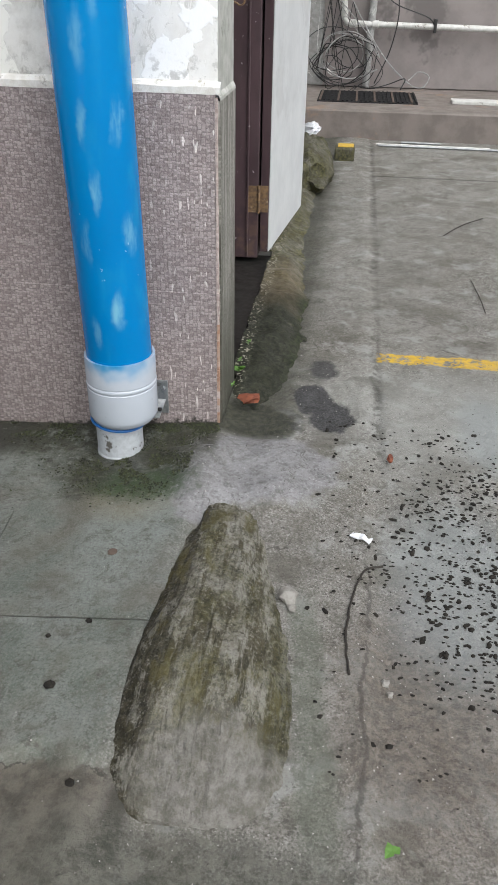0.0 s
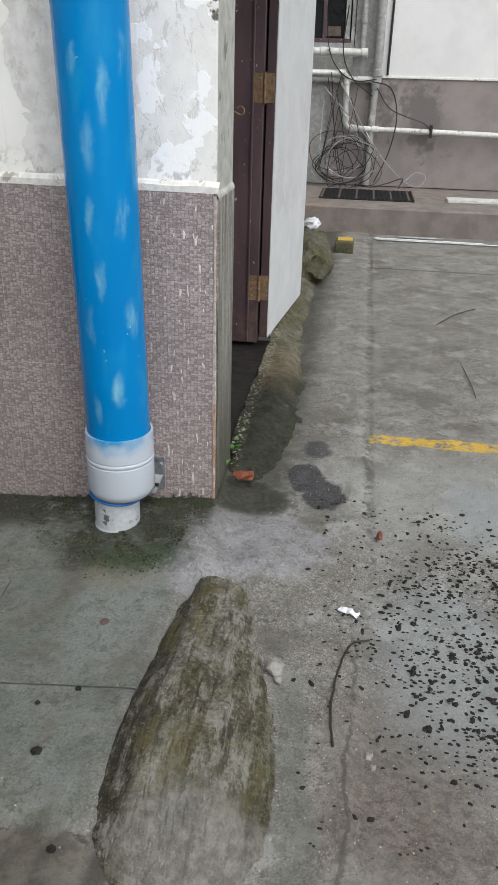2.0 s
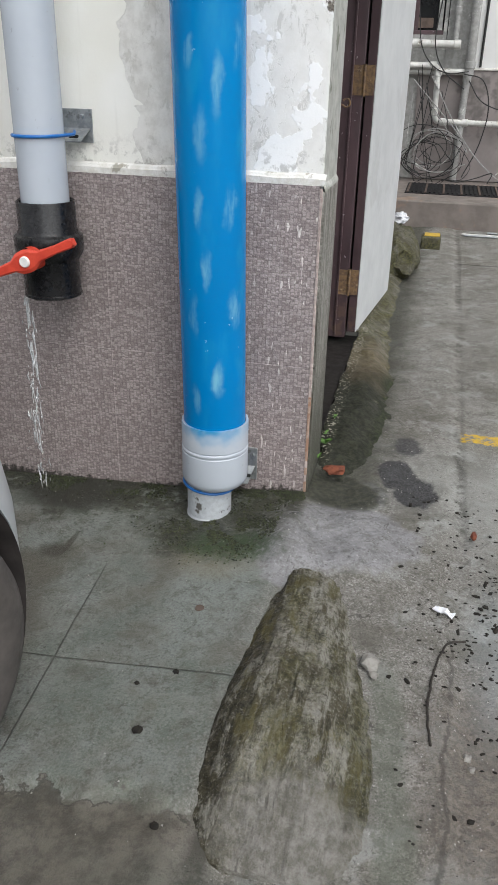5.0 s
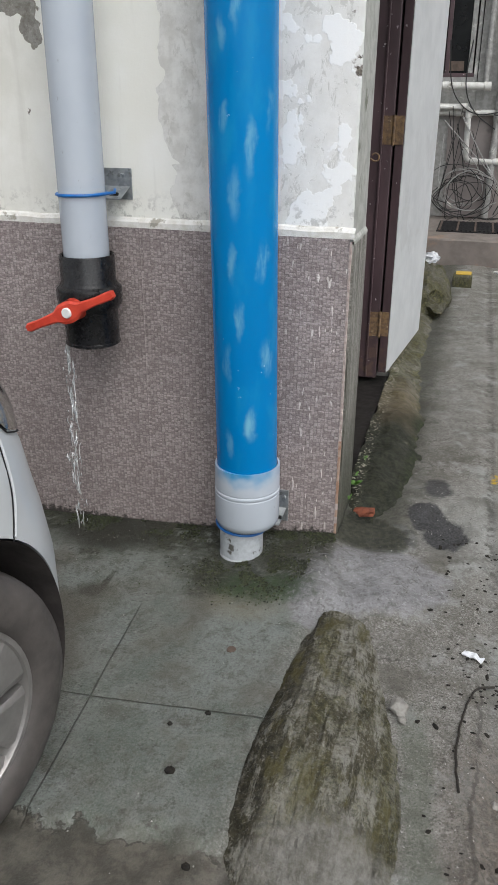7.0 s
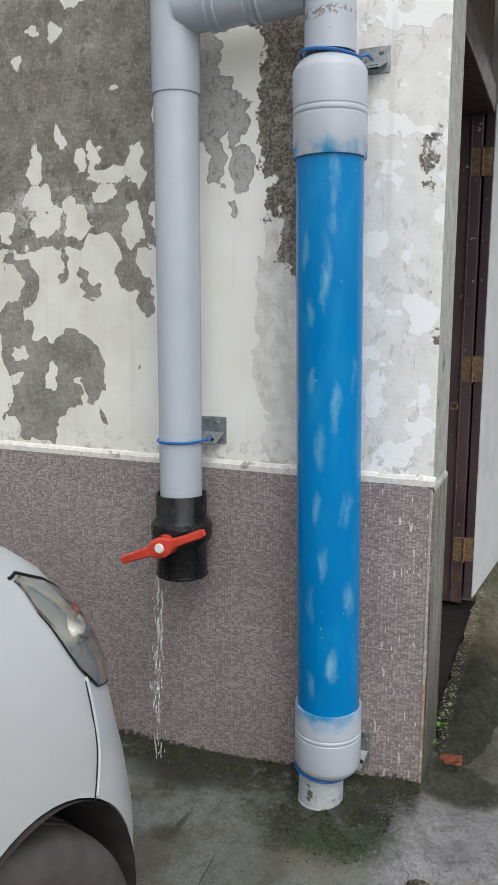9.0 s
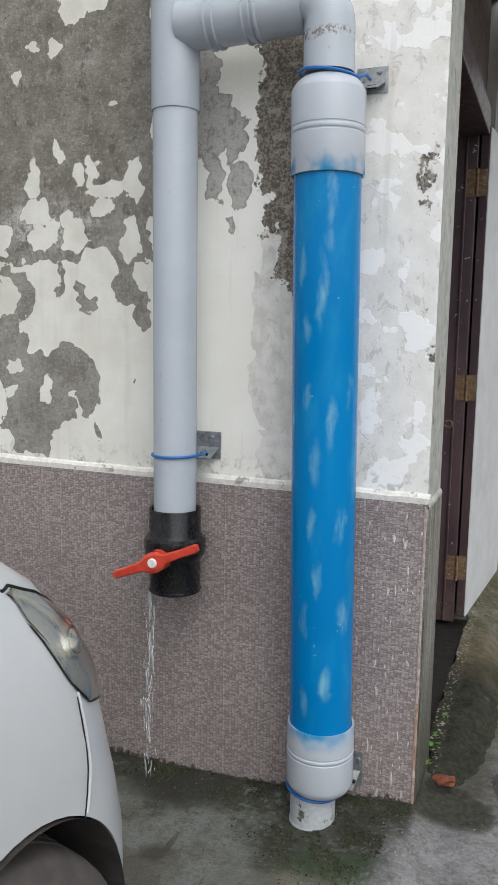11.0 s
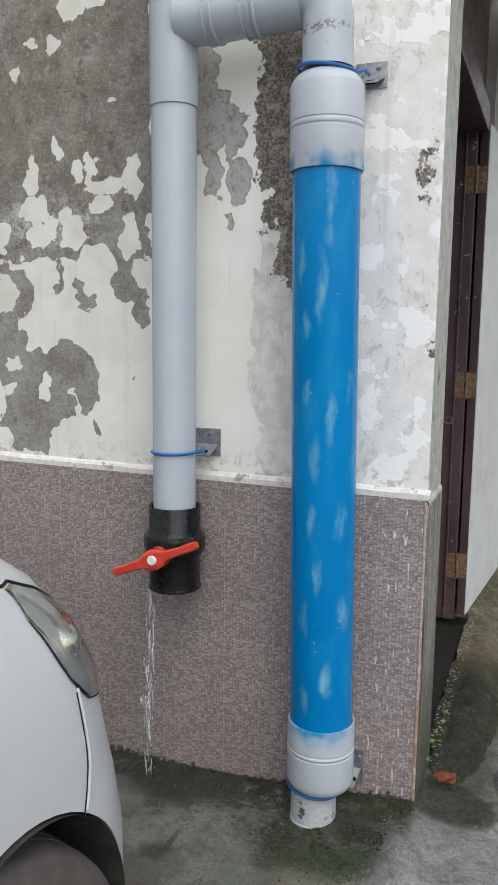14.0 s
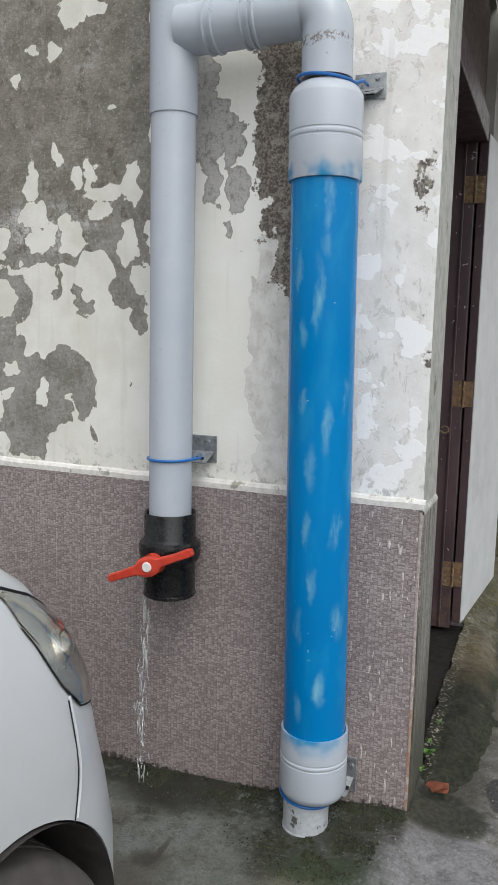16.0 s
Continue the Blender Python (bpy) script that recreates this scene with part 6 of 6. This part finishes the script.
# ---- litter on the ground ----
def build_litter():
    rnd = random.Random(21)
    tagged(mesh_object("brick_piece", lump((0.076, 0.116, 0.030), (0.034, 0.022, 0.015), 4, 0.42, 3.4, 2), BRICK), "broken piece of red brick on the mossy apron", "brick", "brick bits")
    tagged(mesh_object("brick_piece", lump((0.497, -0.105, -0.006), (0.009, 0.016, 0.010), 8, 0.4, 2.5, 2), BRICK), "small orange brick crumb on the concrete", "brick", "brick bits")
    bm = box(-0.026, 0.026, -0.008, 0.008, -0.002, 0.002, 0.0015)
    bmesh.ops.subdivide_edges(bm, edges=bm.edges[:], cuts=4, use_grid_fill=True)
    for v in bm.verts:
        v.co.z += 0.010 * rough(v.co.x, v.co.y, 60, 3)
        v.co.y += 0.006 * rough(v.co.x, v.co.z, 70, 5)
    bmesh.ops.transform(bm, matrix=pose(0.420, -0.470, 0.0, 0, 0, -28), verts=bm.verts)
    tagged(mesh_object("wrapper", bm, FOIL), "crumpled shiny white wrapper on the concrete", "wrapper")
    pts = curve_points([(0.470, -0.560, -0.006), (0.428, -0.585, -0.004), (0.402, -0.68, -0.002), (0.392, -0.79, -0.003), (0.400, -0.885, -0.004)], 10)
    tagged(mesh_object("twig", tube([p + Vector((0.003 * rough(p.y, 0, 40), 0, 0)) for p in pts], 0.0026, 6), TWIG, True), "thin bent black twig on the concrete", "twig", "twigs")
    for x, y, s in ((0.268, -0.690, 0.019), (0.278, -0.722, 0.010), (0.470, -0.885, 0.008), (0.478, -0.91, 0.006)):
        tagged(mesh_object("stone_chip", lump((x, y, ground_height(x, y) + s * 0.4), (s, s * 1.3, s * 0.7), x * 9, 0.5, 2.6, 2), STONE), "pale chip of broken concrete", "stone", "stone chips")
    for x, y, s in ((-0.142, -1.005, 0.011), (-0.121, -0.836, 0.007), (-0.04, -1.19, 0.008), (-0.19, -0.88, 0.006), (0.155, -0.62, 0.008)):
        tagged(mesh_object("dirt_clod", lump((x, y, ground_height(x, y) + s * 0.3), (s, s * 0.8, s * 0.6), x * 5, 0.5, 2.5, 2), SEED), "small black clod of dirt on the concrete", "dirt", "dirt clods")
    tagged(mesh_object("dirt_clod", lathe([(0, 0.0015), (0.008, 0.0015), (0.0105, 0.0025), (0.012, -0.002)], (-0.137, -0.612, ground_height(-0.137, -0.612)), 16), BOARD, True), "flat round brown stain of dirt on the concrete", "dirt", "dirt clods")
    tagged(mesh_object("straw", tube([(0.075, -1.215, -0.02), (0.080, -1.190, 0.0)], 0.0025, 6), YELLOW), "short yellow straw at the foot of the mound", "straw")
    bm = lump((0.275, -0.030, -0.022), (0.028, 0.020, 0.010), 6.1, 0.4, 2.6, 4)
    tagged(mesh_object("cement_spill", bm, CEMENT, True), "small rough lump of spilt cement on the yard", "cement")
    # black seeds and leaf bits, thick on the open slab
    shapes = []
    for k in range(6):
        bm = lump((0, 0, 0.002), (0.0078, 0.0060, 0.0040), k * 3.1, 0.6, 2.5, 1)
        me = bpy.data.meshes.new("leaf_bit")
        bm.to_mesh(me)
        bm.free()
        me.materials.append(SEED)
        shapes.append(me)
    litter = thing("leaf_litter", "scattered black seeds and leaf bits on wet concrete", "litter")
    spots, tries = [], 0
    while len(spots) < 290 and tries < 20000:
        tries += 1
        x, y = rnd.uniform(0.30, 0.84), rnd.uniform(-1.1, 0.12)
        w = smooth01(x, 0.40, 0.62) * (1 - smooth01(y, -0.18, 0.12)) * smooth01(y, -1.05, -0.75)
        w = max(w, 0.9 * math.exp(-((x - 0.455) / 0.035) ** 2 - ((y + 0.52) / 0.06) ** 2), 0.8 * math.exp(-((x - 0.66) / 0.05) ** 2 - ((y + 0.03) / 0.06) ** 2), 0.13 * smooth01(x, 0.28, 0.36))
        if rnd.random() < w * (0.55 + 0.45 * rough(x, y, 6, 4)):
            spots.append((x, y))
    for x, y in spots:
        ob = new("leaf_bit", rnd.choice(shapes))
        s = rnd.choice((0.6, 0.75, 0.85, 1.0)) * rnd.uniform(0.75, 1.15)
        ob.matrix_basis = Matrix.Translation((x, y, ground_height(x, y))) @ Matrix.Rotation(rnd.uniform(0, 6.3), 4, "Z") @ Matrix.Diagonal((s * rnd.uniform(0.8, 1.5), s, s, 1))
        ob.parent = litter
    # the finer bits between them, past counting
    verts, faces, n = [], [], 0
    while n < 4200:
        x, y = rnd.uniform(0.30, 0.95), rnd.uniform(-1.15, 0.12)
        w = smooth01(x, 0.42, 0.66) * (1 - smooth01(y, -0.22, 0.05)) * smooth01(y, -1.05, -0.8)
        w = max(w, 0.9 * math.exp(-((x - 0.455) / 0.05) ** 2 - ((y + 0.54) / 0.09) ** 2), 0.8 * math.exp(-((x - 0.66) / 0.06) ** 2 - ((y + 0.03) / 0.07) ** 2), 0.5 * math.exp(-((x - 0.48) / 0.06) ** 2 - ((y - 0.02) / 0.03) ** 2), 0.08 * smooth01(x, 0.3, 0.4))
        n += 1
        if rnd.random() > w * (0.75 + 0.5 * rough(x, y, 6, 4)):
            continue
        s, a, o, z = rnd.uniform(0.0014, 0.0050), rnd.uniform(0, 6), len(verts), ground_height(x, y)
        for q in range(6):
            r = s * rnd.uniform(0.6, 1.1)
            verts.append((x + 1.5 * r * math.cos(a + q * 1.05), y + r * math.sin(a + q * 1.05), z + 0.0002))
        verts.append((x, y, z + s * 0.7))
        faces += [(o + q, o + (q + 1) % 6, o + 6) for q in range(6)]
    me = bpy.data.meshes.new("fine_litter")
    me.from_pydata(verts, [], faces)
    me.materials.append(SEED)
    tagged(new("fine_litter", me), "small black leaf crumbs on wet concrete", "litter", kind="stuff")
    # grit, too small to pick out singly
    verts, faces = [], []
    for k in range(5200):
        x, y = rnd.uniform(-0.8, 1.05), rnd.uniform(-1.35, 0.6)
        if x < -0.02 and rnd.random() < 0.88 and y < -0.16:
            continue
        if 0 > y > -1.2 and -0.02 < x < 0.28 and y < -0.38:
            continue
        if x < 0.2 and y > 0.0:
            continue
        s = rnd.uniform(0.0008, 0.0030)
        z, a, o = ground_height(x, y), rnd.uniform(0, 6), len(verts)
        for q in range(3):
            verts.append((x + s * math.cos(a + q * 2.09), y + s * math.sin(a + q * 2.09), z - 0.0005))
        verts.append((x, y, z + s * 1.1))
        faces += [(o, o + 1, o + 3), (o + 1, o + 2, o + 3), (o + 2, o, o + 3)]
    me = bpy.data.meshes.new("grit")
    me.from_pydata(verts, [], faces)
    gm = Mat("grit")
    me.materials.append(gm.done(gm.mix(gm.step(gm.island(), 0.3, 0.75), (0.10, 0.095, 0.085), (0.36, 0.35, 0.33)), 0.8))
    tagged(new("grit", me), "fine grit and sand grains on the concrete", "grit", kind="stuff")
    # weeds in the crack beside the doorway, and moss tufts at the foot of the wall
    for k, (x, y, n, s) in enumerate(((0.030, 0.255, 16, 0.030), (0.022, 0.33, 8, 0.016), (0.024, 0.15, 7, 0.014), (0.03, 0.47, 8, 0.015), (0.476, -1.212, 3, 0.03))):
        bm = bmesh.new()
        z = 0.05 if k < 4 else ground_height(x, y) + 0.002
        for q in range(n):
            a, l, w = rnd.uniform(0, 6.3), s * rnd.uniform(0.6, 1.2), s * 0.28
            d, e = Vector((math.cos(a), math.sin(a), rnd.uniform(0.4, 1.2) if k < 4 else 0.12)).normalized(), Vector((-math.sin(a), math.cos(a), 0))
            b = Vector((x + rnd.uniform(-0.006, 0.006), y + rnd.uniform(-0.01, 0.01), z))
            v = [bm.verts.new(p) for p in (b, b + d * l * 0.5 + e * w, b + d * l + Vector((0, 0, -l * 0.15)), b + d * l * 0.5 - e * w)]
            bm.faces.new(v)
        tagged(mesh_object("weed", bm, WEED), "small green weed growing in the crack" if k < 4 else "fallen bright green leaf on the concrete", "plant" if k < 4 else "leaf", "weeds")
    verts, faces = [], []
    for k in range(14000):
        if k % 3:
            x, y = rnd.uniform(-0.9, 0.02), -abs(rnd.gauss(0, 0.042)) - 0.004
            if rough(x, y, 10, 2) < -0.1 + 0.3 * rnd.random():
                continue
        else:
            x, y = -0.17 + rnd.gauss(0, 0.09), -0.24 + rnd.gauss(0, 0.07)
            if x > -0.03 or rough(x, y, 14, 6) < -0.05:
                continue
        s, z, o = rnd.uniform(0.0015, 0.0042), ground_height(x, y), len(verts)
        a = rnd.uniform(0, 6)
        for q in range(4):
            verts.append((x + s * math.cos(a + q * 1.57), y + s * math.sin(a + q * 1.57), z - 0.001))
        verts.append((x + rnd.uniform(-s, s), y, z + s * 1.1))
        faces += [(o, o + 1, o + 4), (o + 1, o + 2, o + 4), (o + 2, o + 3, o + 4), (o + 3, o, o + 4)]
    me = bpy.data.meshes.new("moss")
    me.from_pydata(verts, [], faces)
    mm = Mat("moss_tufts")
    me.materials.append(mm.done(mm.mix(mm.step(mm.island(), 0.2, 0.95), (0.010, 0.011, 0.007), (0.060, 0.070, 0.030)), 0.9))
    tagged(new("moss", me), "dark moss and algae along the foot of the wall", "moss", kind="stuff")


build_litter()
